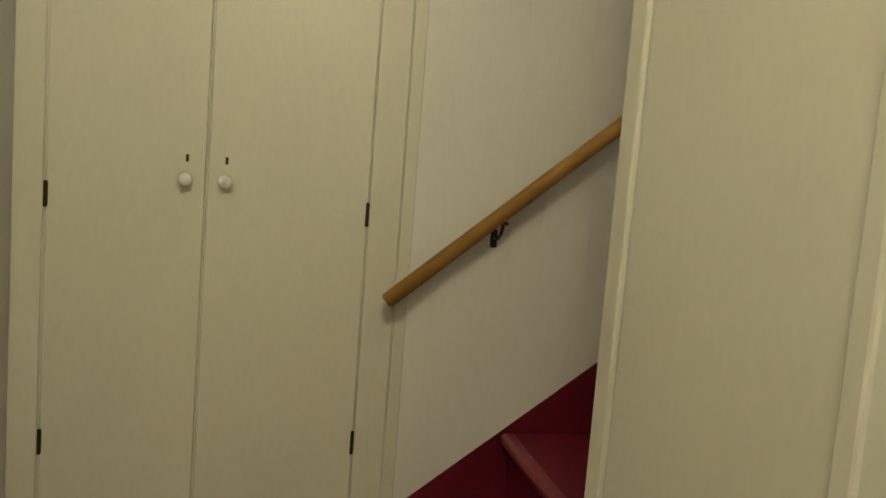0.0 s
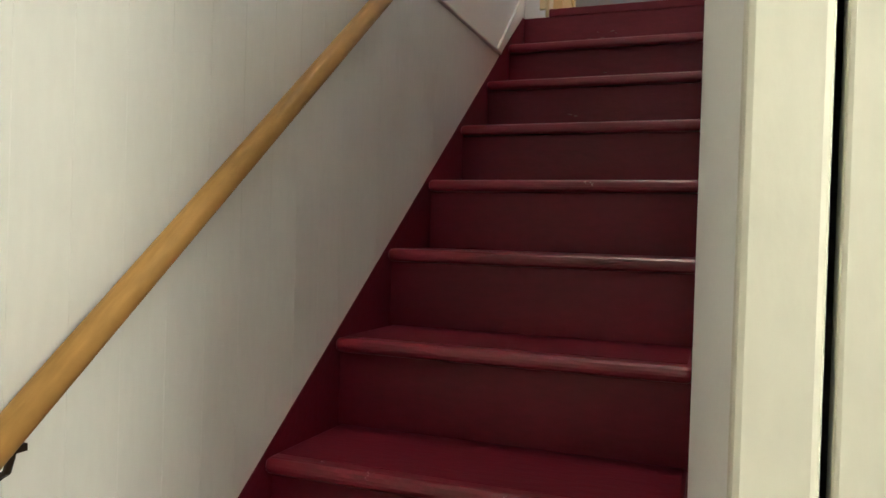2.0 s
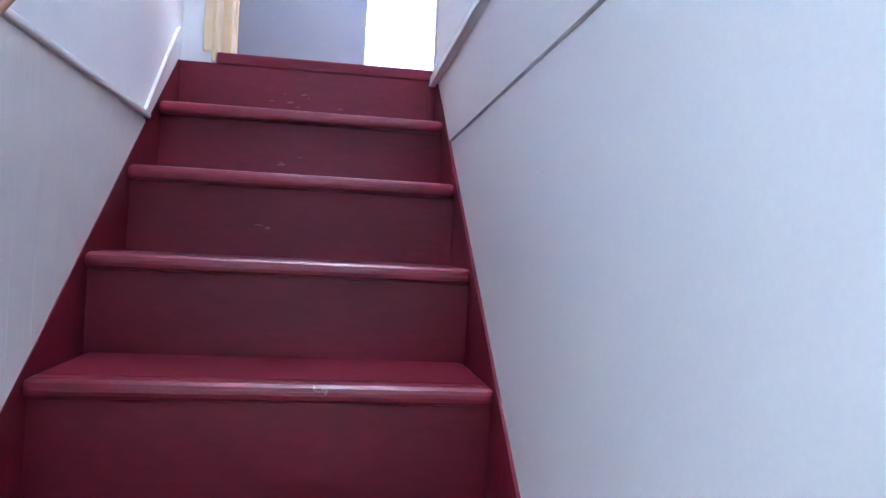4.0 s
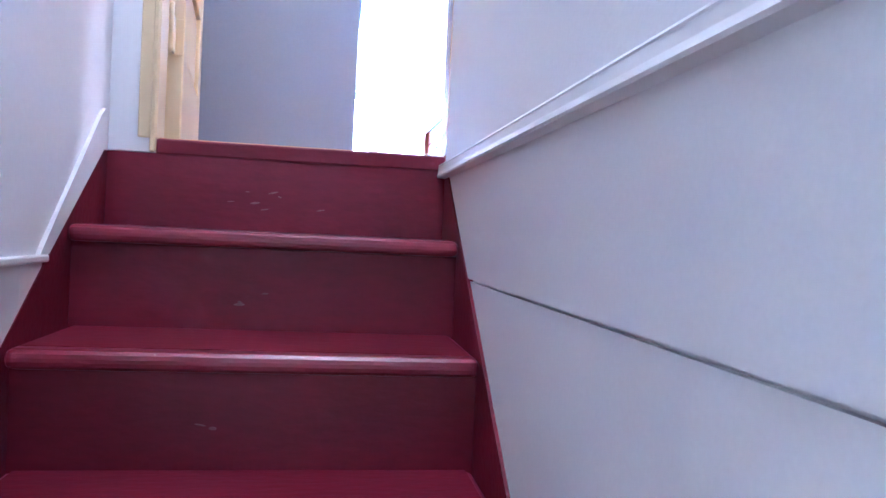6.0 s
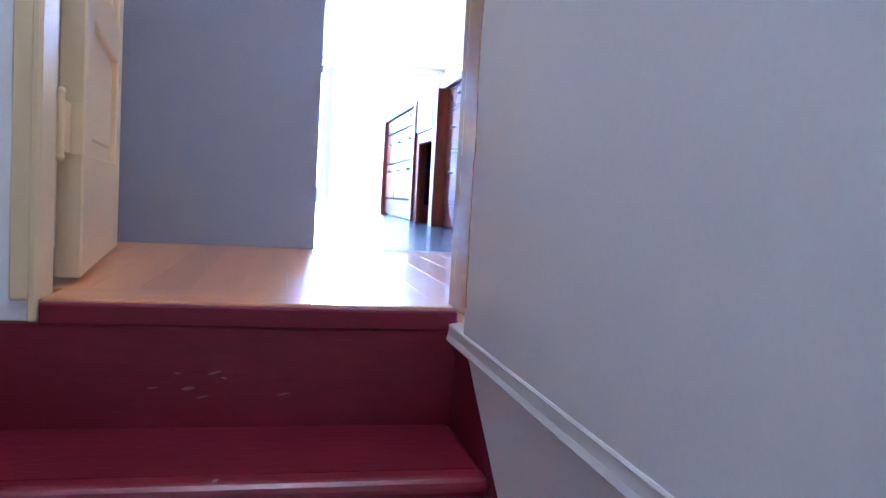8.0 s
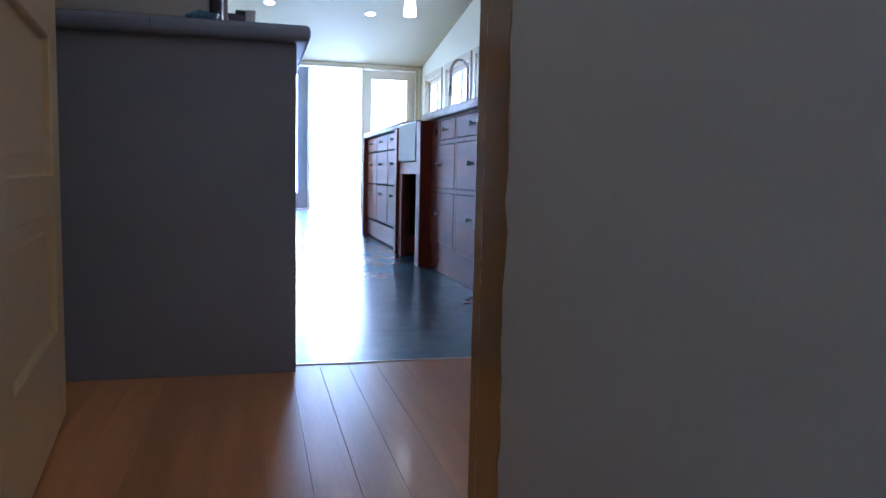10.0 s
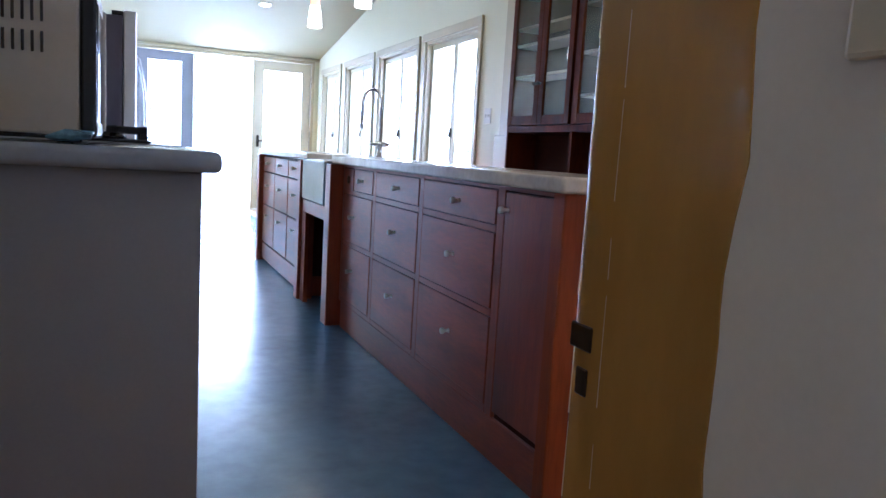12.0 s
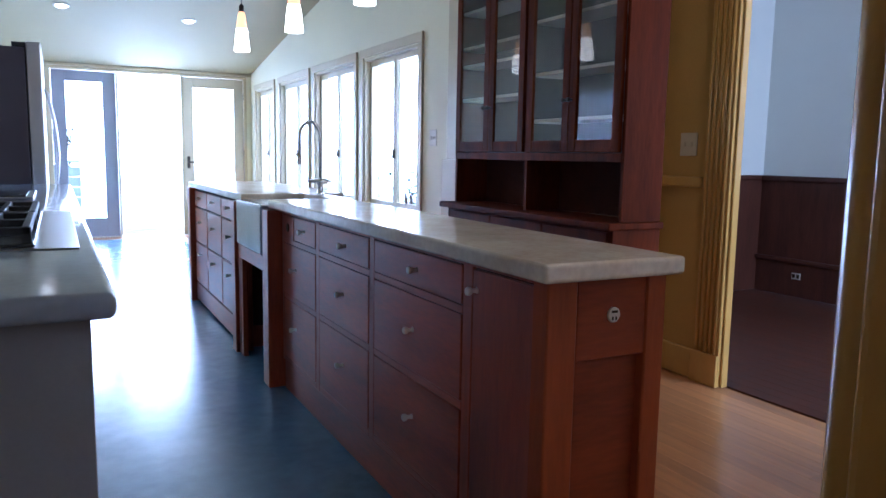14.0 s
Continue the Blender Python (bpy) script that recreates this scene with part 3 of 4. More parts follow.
# ---- the door at the stair head ----
def panel_door():
    t = thing("panel_door", "cream-ochre panelled door standing open into the kitchen", "door", (0.104, 0.155, 0.012))
    wd, ht, th = 0.70, 2.03, 0.041
    zs = [0.0, 0.21, 0.45, 0.53, 0.80, 0.88, 1.15, 1.23, 1.50, 1.58, 1.90, 2.03]
    t.matrix_world = pose(0.113, 0.166, 0.012, 0, 0, 96.5)
    inv = t.matrix_world.copy()

    def loc(name, bm, m, label=""):
        ob = new(name, mesh_of(name, bm, m))
        ob.parent = t
        if label:
            ob["label"] = label
        return ob
    loc("stile", boxes((0, 0.11, 0, th, 0, ht), bevel=0.003), M_CREAM)
    loc("stile", boxes((wd - 0.11, wd, 0, th, 0, ht), bevel=0.003), M_CREAM)
    for a, b in zip(zs[0::2], zs[1::2]):
        loc("rail", boxes((0.11, wd - 0.11, 0.0005, th - 0.0005, a, b), bevel=0.003), M_CREAM)
    for a, b in zip(zs[1::2], zs[2::2]):
        bm = boxes((0.105, wd - 0.105, 0.014, th - 0.014, a - 0.005, b + 0.005))
        box(bm, 0.15, wd - 0.15, 0.0095, th - 0.0095, a + 0.03, b - 0.03, bevel=0.006)
        loc("panel", bm, M_CREAM)
    for z in (0.25, 1.72):
        bm = boxes((-0.0035, -0.0003, 0.001, th - 0.001, z - 0.043, z + 0.043), (-0.098, -0.0035, 0.020, 0.025, z - 0.041, z + 0.041), bevel=0.0012)
        rod(bm, (-0.1, 0.0225, z - 0.05), (-0.1, 0.0225, z + 0.05), 0.0068, seg=12)
        for zz in (z - 0.05, z + 0.05):
            bmesh.ops.create_uvsphere(bm, u_segments=10, v_segments=6, radius=0.0078, matrix=Matrix.Translation((-0.1, 0.0225, zz)))
        for zz in (z - 0.028, z, z + 0.028):
            rod(bm, (-0.0034, 0.012, zz), (-0.0042, 0.012, zz), 0.004, seg=10)
        loc("hinge", bm, M_CREAM, "paint-covered butt hinge")


panel_door()

# ---- kitchen: window wall ----
def window(n, a, b):
    t = structure("window_%d" % n, boxes((XR - 0.02, XR, a, a + 0.075, SILL, HEAD + 0.005), (XR - 0.02, XR, b - 0.075, b, SILL, HEAD + 0.005), (XR - 0.022, XR, a, b, HEAD + 0.006, HEAD + 0.08), bevel=0.004), M_CASE, "tall casement window with cream casing", "window")
    part("sill", boxes((XR - 0.05, XR + 0.10, a - 0.03, b + 0.03, SILL - 0.03, SILL), bevel=0.006, seg=2), M_CASE, t)
    part("jamb_lining", boxes((XR + 0.001, XR + 0.14, a + 0.0705, a + 0.09, SILL, HEAD), (XR + 0.001, XR + 0.14, b - 0.09, b - 0.0705, SILL, HEAD), (XR + 0.001, XR + 0.14, a + 0.09, b - 0.09, HEAD - 0.02, HEAD - 0.0005)), M_CASE, t)
    mid = (a + b) / 2
    for p, q in ((a + 0.092, mid - 0.002), (mid + 0.002, b - 0.092)):
        s = part("sash", boxes((XR + 0.05, XR + 0.09, p, p + 0.035, SILL + 0.002, HEAD - 0.022), (XR + 0.05, XR + 0.09, q - 0.035, q, SILL + 0.002, HEAD - 0.022), (XR + 0.05, XR + 0.09, p + 0.035, q - 0.035, SILL + 0.002, SILL + 0.06), (XR + 0.05, XR + 0.09, p + 0.035, q - 0.035, HEAD - 0.07, HEAD - 0.022), bevel=0.003), M_SASH, t)
        g = part("pane", boxes((XR + 0.068, XR + 0.072, p + 0.03, q - 0.03, SILL + 0.055, HEAD - 0.065)), M_GLASS, s)
        g.visible_shadow = False
    part("latch", boxes((XR + 0.03, XR + 0.05, mid - 0.014, mid + 0.014, 1.13, 1.21), (XR + 0.02, XR + 0.03, mid - 0.006, mid + 0.006, 1.11, 1.17), bevel=0.003), M_IRON, t, "dark casement latch")


for n, (a, b) in enumerate(WINS, 1):
    window(n, a, b)


def glazed_leaf(name, x0, x1, label, hinge_x=None, handle_x=None, paint=None, stile=0.115):
    t = structure(name, boxes((x0, x0 + stile, YE + 0.03, YE + 0.075, 0.012, 2.185), (x1 - stile, x1, YE + 0.03, YE + 0.075, 0.012, 2.185), (x0 + stile, x1 - stile, YE + 0.03, YE + 0.075, 0.012, 0.26), (x0 + stile, x1 - stile, YE + 0.03, YE + 0.075, 2.05, 2.185), bevel=0.004), paint or M_SASH, label, "door")
    g = part("pane", boxes((x0 + stile - 0.007, x1 - stile + 0.007, YE + 0.05, YE + 0.055, 0.253, 2.057)), M_GLASS, t)
    g.visible_shadow = False
    if hinge_x:
        for z in (0.3, 1.15, 1.95):
            part("hinge", rod(bmesh.new(), (hinge_x, YE + 0.022, z - 0.05), (hinge_x, YE + 0.022, z + 0.05), 0.009, seg=10), M_IRON, t, "dark butt hinge")
    if handle_x:
        bm = boxes((handle_x - 0.02, handle_x + 0.02, YE + 0.022, YE + 0.03, 0.93, 1.10), bevel=0.003)
        tube(bm, [(handle_x, YE + 0.03, 1.02), (handle_x, YE - 0.03, 1.02), (handle_x + 0.03, YE - 0.04, 1.02), (handle_x + 0.11, YE - 0.04, 1.015)], 0.009, 8)
        part("handle", bm, M_IRON, t, "dark lever handle")
    return t


glazed_leaf("door_2", 0.485, 1.243, "glazed garden door beside the opening, blue-grey for its backlit shade", paint=M_SHADOWDOOR, stile=0.16)
glazed_leaf("door_3", 2.105, 2.915, "cream glazed garden door with dark lever handle", 2.925, 2.155, stile=0.125)
structure("door_frame_end", boxes((0.40, 0.48, YE - 0.012, YE + 0.14, 0.0, 2.232), (1.248, 1.272, YE - 0.005, YE + 0.14, 0.0, 2.192), (2.065, 2.10, YE - 0.005, YE + 0.14, 0.0, 2.192), (2.92, 2.96, YE - 0.012, YE + 0.14, 0.0, 2.232), (0.48, 2.92, YE - 0.012, YE + 0.14, 2.194, 2.232), bevel=0.003), M_CASE, "cream frame of the glazed garden doors", "door frame")
structure("trim_end_head", boxes((XL, XR, YE - 0.03, YE - 0.0005, 2.236, 2.268), bevel=0.005), M_CASE, "cream moulding along the end wall head", "trim")
structure("door_sill", boxes((0.40, 2.96, YE - 0.02, YE + 0.2, -0.05, 0.008), bevel=0.003), M_DECK, "weathered sill under the garden doors", "sill")


def switch_plate(name, m, label, socket=False):
    t = thing(name, label, "switch" if not socket else "socket", m.translation)
    t.matrix_world = m

    def loc(nm, bm, ma):
        ob = new(nm, mesh_of(nm, bm, ma))
        ob.parent = t
    loc("plate", boxes((-0.058, 0.058, -0.006, 0.0, -0.06, 0.06), bevel=0.003, seg=2), M_PLATE)
    for x in (-0.024, 0.024):
        loc("toggle", boxes((x - 0.006, x + 0.006, -0.014, -0.006, -0.012, 0.012), bevel=0.002), M_PLATE)


switch_plate("light_switch", pose(XR - 0.001, 4.92, 1.295, 0, 0, -90), "ivory double switch plate beside the window")

switch_plate("stair_light_switch", pose(0.713, -0.232, 1.078, 0, 0, -90), "ivory switch plate on the stair wall")

# ---- island ----
XF = 1.485


def drawer_front(parent, name, y0, y1, z0, z1, ky=None, kz=None):
    d = part(name, boxes((XF - 0.0095, XF + 0.004, y0 + 0.0025, y1 - 0.0025, z0 + 0.002, z1 - 0.002), bevel=0.0025, seg=2), M_CHERRYH if name == "drawer" else M_CHERRY, parent)
    if ky is not None:
        bm = lathe(bmesh.new(), [(0.009, 0.0), (0.006, 0.004), (0.006, 0.016), (0.011, 0.02), (0.012, 0.028), (0.010, 0.032)], pose(XF - 0.0095, ky, kz, 0, -90, 0), 14)
        part("knob", bm, M_NICKEL, d, "small round metal knob", True)
    return d


def island():
    y0, y1 = 1.25, 3.575
    t = thing("island_cabinet", "long cherry wood kitchen island cabinet with drawers", "cabinet", (1.65, 2.4, 0))
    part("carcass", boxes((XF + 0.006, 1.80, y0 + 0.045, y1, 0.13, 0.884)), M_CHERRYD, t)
    part("plinth", boxes((XF + 0.02, 1.80, y0 + 0.045, y1 - 0.02, 0.0, 0.13)), M_CHERRY, t)
    part("base_board", boxes((XF - 0.004, XF + 0.019, y0 + 0.06, 3.44, 0.0, 0.145), bevel=0.004), M_CHERRYH, t)
    cols = [(1.645, 2.275), (2.325, 2.885), (2.935, 3.43)]
    # face frame
    for ya, yb in ((y0 + 0.05, 1.292), (1.592, 1.642), (2.278, 2.322), (2.888, 2.932), (3.433, 3.46)):
        part("face_stile", boxes((XF - 0.008, XF + 0.006, ya, yb, 0.146, 0.884), bevel=0.002), M_CHERRY, t)
    for ya, yb in cols:
        for z in (0.147, 0.463, 0.734):
            part("face_rail", boxes((XF - 0.0078, XF + 0.006, ya - 0.002, yb + 0.002, z, z + 0.0225), bevel=0.001), M_CHERRYH, t)
    for (ya, yb), kt, kb in zip(cols, (1.93, 2.565, 3.095), (1.955, 2.59, 3.23)):
        if ya > 2.9:
            drawer_front(t, "drawer", ya, 3.255, 0.757, 0.870, kt, 0.814)
            p = part("fixed_panel", boxes((XF - 0.010, XF + 0.006, 3.265, 3.43, 0.752, 0.866), bevel=0.002), M_CHERRYH, t)
            part("socket", lathe(bmesh.new(), [(0.02, 0), (0.02, 0.004), (0.012, 0.005)], pose(XF - 0.010, 3.35, 0.81, 0, -90, 0), 16), M_IRON, p)
        else:
            drawer_front(t, "drawer", ya, yb, 0.757, 0.870, kt, 0.814)
        drawer_front(t, "drawer", ya, yb, 0.486, 0.733, kb, 0.622)
        drawer_front(t, "drawer", ya, yb, 0.170, 0.462, kb, 0.342)
    d = drawer_front(t, "door", 1.296, 1.588, 0.168, 0.868, 1.565, 0.812)
    # end: corner posts, top rail and sunk panel
    part("corner_post", boxes((XF - 0.01, XF + 0.075, y0, y0 + 0.06, 0.0, 0.884), bevel=0.004), M_CHERRYP, t)
    part("corner_post", boxes((1.768, 1.83, y0, y0 + 0.06, 0.0, 0.884), bevel=0.004), M_CHERRYP, t)
    part("end_rail", boxes((XF + 0.0755, 1.7675, y0 + 0.004, y0 + 0.05, 0.69, 0.884), bevel=0.002), M_CHERRYE, t)
    part("end_rail", boxes((XF + 0.0755, 1.7675, y0 + 0.004, y0 + 0.05, 0.0, 0.15), bevel=0.002), M_CHERRYE, t)
    part("end_panel", boxes((XF + 0.0755, 1.7675, y0 + 0.026, y0 + 0.044, 0.15, 0.69)), M_CHERRYE, t)
    part("top_rail", boxes((XF - 0.0075, XF + 0.006, y0 + 0.0605, 3.46, 0.8715, 0.884), bevel=0.001), M_CHERRYH, t)
    part("sink_post", boxes((1.405, XF + 0.03, 3.465, 3.575, 0.0, 0.884), bevel=0.004), M_CHERRY, t)
    part("back_panel", boxes((1.801, 1.815, y0 + 0.061, y1, 0.0, 0.884)), M_CHERRY, t)
    # round socket in the end
    s = thing("round_socket", "round cream socket in the island end", "socket", (1.668, y0 + 0.004, 0.794))
    part("plate", lathe(bmesh.new(), [(0.0185, 0.0), (0.0185, 0.003), (0.016, 0.005)], pose(1.668, y0 + 0.004, 0.794, 90, 0, 0), 24), M_PLATE, s, "", True)
    part("pin_slot", boxes((1.659, 1.677, y0 - 0.0022, y0 + 0.003, 0.799, 0.805), (1.661, 1.665, y0 - 0.0022, y0 + 0.003, 0.782, 0.790), (1.671, 1.675, y0 - 0.0022, y0 + 0.003, 0.782, 0.790)), M_IRON, s)

    # far run beyond the sink
    f = thing("far_island_cabinet", "cherry wood drawer cabinet beyond the sink", "cabinet", (1.65, 5.1, 0))
    a, b = 4.20, 5.96
    part("carcass", boxes((XF - 0.02, 1.80, a + 0.09, b - 0.09, 0.13, 0.884)), M_CHERRYD, f)
    part("plinth", boxes((XF - 0.005, 1.80, a + 0.09, b - 0.09, 0.0, 0.13)), M_CHERRY, f)
    part("sink_post", boxes((1.40, 1.50, a, a + 0.088, 0.0, 0.884), bevel=0.004), M_CHERRY, f)
    part("corner_post", boxes((1.41, 1.50, b - 0.088, b, 0.0, 0.884), bevel=0.004), M_CHERRY, f)
    part("base_board", boxes((1.452, 1.464, a + 0.09, b - 0.09, 0.02, 0.15)), M_CHERRYH, f)
    part("back_panel", boxes((1.801, 1.815, a, b, 0.0, 0.884)), M_CHERRY, f)
    n, span = 3, (b - a - 0.2) / 3
    for i in range(n):
        ya = a + 0.1 + i * span
        for z0, z1, kz in ((0.168, 0.470, 0.40), (0.482, 0.740, 0.64), (0.752, 0.868, 0.82)):
            d = part("drawer", boxes((1.446, 1.464, ya + 0.01, ya + span - 0.01, z0, z1), bevel=0.003), M_CHERRYH, f)
            bm = lathe(bmesh.new(), [(0.009, 0.0), (0.006, 0.004), (0.006, 0.016), (0.012, 0.02), (0.010, 0.03)], pose(1.446, ya + span / 2, kz, 0, -90, 0), 12)
            part("knob", bm, M_NICKEL, d, "small round metal knob", True)

    # worktop over both runs, cut round the sink
    w = thing("worktop", "pale mottled stone worktop with eased edges", "worktop", (1.65, 3.0, 0.873))
    part("near_slab", boxes((1.442, 1.855, 1.215, 3.60, 0.885, 0.930), bevel=0.010, seg=3), M_STONE, w)
    part("far_slab", boxes((1.43, 2.05, 4.16, 6.03, 0.885, 0.930), bevel=0.010, seg=3), M_STONE, w)
    part("rear_strip", boxes((1.80, 1.90, 3.602, 4.158, 0.885, 0.928), bevel=0.004), M_STONE, w)

    # apron sink
    k = thing("apron_sink", "pale grey glazed farmhouse sink set between the cabinets", "sink", (1.6, 3.88, 0.6))
    bm = boxes((1.405, 1.79, 3.60, 4.175, 0.645, 0.898), bevel=0.014, seg=3)
    part("basin", bm, M_APRON, k)
    part("basin_floor", boxes((1.435, 1.75, 3.64, 4.135, 0.8982, 0.8992)), M_STEEL, k)
    r = thing("sink_support", "cherry rail and dark recess under the sink", "cabinet", (1.6, 3.88, 0))
    part("rail", boxes((1.42, 1.45, 3.577, 4.198, 0.565, 0.643), bevel=0.003), M_CHERRYH, r)
    part("side_jamb", boxes((1.42, 1.45, 4.10, 4.198, 0.0, 0.564), bevel=0.003), M_CHERRY, r)
    part("side_jamb", boxes((1.42, 1.45, 3.577, 3.63, 0.0, 0.564), bevel=0.003), M_CHERRY, r)
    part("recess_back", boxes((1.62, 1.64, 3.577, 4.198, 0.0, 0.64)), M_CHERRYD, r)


island()


def faucet():
    x, y, z = 1.83, 3.95, 0.9285
    t = thing("kitchen_faucet", "tall chrome gooseneck faucet with pull-down spray", "faucet", (x, y, z))
    bm = lathe(bmesh.new(), [(0.024, 0.0), (0.024, 0.006), (0.016, 0.012), (0.015, 0.06), (0.02, 0.068), (0.02, 0.08), (0.012, 0.10)], Matrix.Translation((x, y, z)), 20)
    part("base", bm, M_CHROME, t, "", True)
    bm = lathe(bmesh.new(), [(0.02, -0.008), (0.075, 0.008), (0.08, 0.012), (0.03, 0.026)], Matrix.Translation((x, y, z + 0.07)), 22)
    part("cross_handle", bm, M_CHROME, t, "", True)
    pts = [(x, y, z + 0.09), (x, y, z + 0.32)] + [(x - 0.05 + 0.05 * math.cos(a), y + 0.06 * (1 - math.cos(a)) / 2, z + 0.32 + 0.09 * math.sin(a)) for a in [i * math.pi / 10 for i in range(1, 11)]] + [(x - 0.102, y + 0.06, z + 0.23)]
    part("spout", tube(bmesh.new(), pts, 0.0095, 12), M_CHROME, t, "", True)
    part("spray_head", rod(bmesh.new(), (x - 0.102, y + 0.06, z + 0.235), (x - 0.103, y + 0.06, z + 0.17), 0.011, 0.015), M_CHROME, t, "", True)


faucet()

# ---- counter run on the left ----
def left_run():
    t = thing("base_cabinet_run", "grey laminate end panel and base units under the counter", "cabinet", (0.2, 3, 0))
    part("end_panel", boxes((XL, 0.552, 1.165, 1.187, 0.0, 0.902), bevel=0.002), M_PANEL, t)
    part("carcass", boxes((XL, 0.50, 1.1875, 5.14, 0.1, 0.902)), M_PANEL, t)
    part("kick_board", boxes((XL, 0.46, 1.2075, 5.14, 0.0, 0.1)), M_BLACK, t)
    y = 1.21
    while y < 5.0:
        d = part("door", boxes((0.501, 0.52, y + 0.004, y + 0.555, 0.11, 0.895), bevel=0.003), M_PANEL, t)
        tube_b = tube(bmesh.new(), [(0.52, y + 0.48, 0.62), (0.545, y + 0.48, 0.63), (0.545, y + 0.48, 0.76), (0.52, y + 0.48, 0.77)], 0.005, 8)
        part("handle", tube_b, M_STEEL, d, "slim steel bow handle")
        y += 0.56
    w = thing("counter_top", "pale grey glossy counter with rounded front edge", "worktop", (0.2, 3, 0.864))
    part("slab", boxes((XL, 0.588, 1.125, 5.14, 0.9025, 0.9455), bevel=0.015, seg=4), M_GREYTOP, w, "", True)
    part("end_joint", boxes((0.1862, 0.1876, 1.1246, 1.14, 0.912, 0.937)), M_IRON, w, "thin dark joint in the counter end")



left_run()


def microwave():
    t = thing("microwave", "stainless countertop microwave with black front and vent slots", "microwave", (0.1, 1.5, 0.906))
    x0, x1, y0, y1, z0, z1 = -0.09, 0.324, 1.24, 1.63, 0.962, 1.258
    part("case", boxes((x0, x1, y0, y1, z0, z1), bevel=0.006, seg=2), M_MICRO, t)
    part("front_frame", boxes((x1 + 0.0005, x1 + 0.030, y0 - 0.002, y1 + 0.002, z0 - 0.004, z1 + 0.002), bevel=0.006, seg=2), M_BLACK, t)
    for z in (z0 + 0.006, z1 - 0.03):
        part("trim_strip", boxes((x1 + 0.030, x1 + 0.033, y0 + 0.008, y1 - 0.13, z, z + 0.023), bevel=0.001), M_MICRO, t, "bright steel strip of the door")
    part("door_glass", boxes((x1 + 0.030, x1 + 0.0325, y0 + 0.03, y1 - 0.13, z0 + 0.032, z1 - 0.032), bevel=0.001), M_DARKGLASS, t)
    part("handle", boxes((x1 + 0.030, x1 + 0.040, y1 - 0.126, y1 - 0.115, z0 + 0.012, z1 - 0.012), bevel=0.003, seg=2), M_MICRO, t, "slim steel door pull")
    key = mesh_of("button", lathe(bmesh.new(), [(0.011, 0.0), (0.0105, 0.004), (0.007, 0.0075), (0.002, 0.008)], pose(0, 0, 0, 0, 90, 0), 12), M_PLATE, True)
    for i in range(8):
        for yy in (y1 - 0.09, y1 - 0.058, y1 - 0.026):
            share("button", key, Matrix.Translation((x1 + 0.030, yy, z0 + 0.03 + i * 0.025)), t, "pale raised push button")
    part("display", boxes((x1 + 0.030, x1 + 0.0325, y1 - 0.105, y1 - 0.012, z1 - 0.058, z1 - 0.02), bevel=0.001), M_DARKGLASS, t)
    slot = mesh_of("vent_slot", boxes((-0.0028, 0.0028, -0.0025, 0.0, -0.020, 0.020), bevel=0.0012), M_BLACK)
    for z in (1.196, 1.138):
        for i in range(20):
            share("vent_slot", slot, Matrix.Translation((0.258 - i * 0.0164, y0, z)), t)
    for x in (x0 + 0.04, x1 - 0.03):
        for y in (y0 + 0.05, y1 - 0.05):
            part("foot", rod(bmesh.new(), (x, y, 0.9465), (x, y, z0), 0.016, 0.019, 12), M_BLACK, t, "black rubber foot")


microwave()


def cooktop():
    t = thing("gas_cooktop", "steel gas cooktop with black cast iron grates", "cooktop", (0.2, 2.3, 0.906))
    x0, x1, y0, y1, z = -0.02, 0.485, 1.70, 2.66, 0.9465
    part("surround", boxes((x0, 0.552, 1.688, 2.784, z, z + 0.003), bevel=0.001), M_STEEL, t, "bright steel surround")
    part("plate", boxes((x0, x1 - 0.018, y0 + 0.01, y1 - 0.02, z + 0.0032, z + 0.012), bevel=0.003, seg=2), M_BLACK, t)
    for i in range(2):
        ya = y0 + 0.03 + i * 0.46
        g = bmesh.new()
        for yy in (ya, ya + 0.208, ya + 0.416):
            box(g, x0 + 0.02, x1 - 0.025, yy, yy + 0.018, z + 0.028, z + 0.046, bevel=0.003)
        for j in range(7):
            xx = x0 + 0.02 + j * (x1 - x0 - 0.063) / 6
            box(g, xx, xx + 0.018, ya, ya + 0.434, z + 0.0285, z + 0.0475, bevel=0.003)
        for xx in (x0 + 0.02, x1 - 0.043):
            for yy in (ya, ya + 0.416):
                box(g, xx, xx + 0.018, yy, yy + 0.018, z + 0.012, z + 0.03)
        part("grate", g, M_CASTIRON, t, "black cast iron grate")
        for xx in (x0 + 0.13, x1 - 0.13):
            part("burner", lathe(bmesh.new(), [(0.05, 0), (0.05, 0.008), (0.036, 0.012), (0.036, 0.02), (0.02, 0.022)], Matrix.Translation((xx, ya + 0.21, z + 0.012)), 20), M_BLACK, t, "", True)


cooktop()


def counter_grill():
    t = thing("recessed_grill", "dark recessed counter grill with a steel rim", "grill", (0.2, 3.8, 0.906))
    part("rim", boxes((0.02, 0.42, 3.55, 4.15, 0.9465, 0.954), bevel=0.003), M_STEEL, t)
    part("plate", boxes((0.05, 0.39, 3.58, 4.12, 0.9542, 0.958), bevel=0.001), M_BLACK, t)


counter_grill()


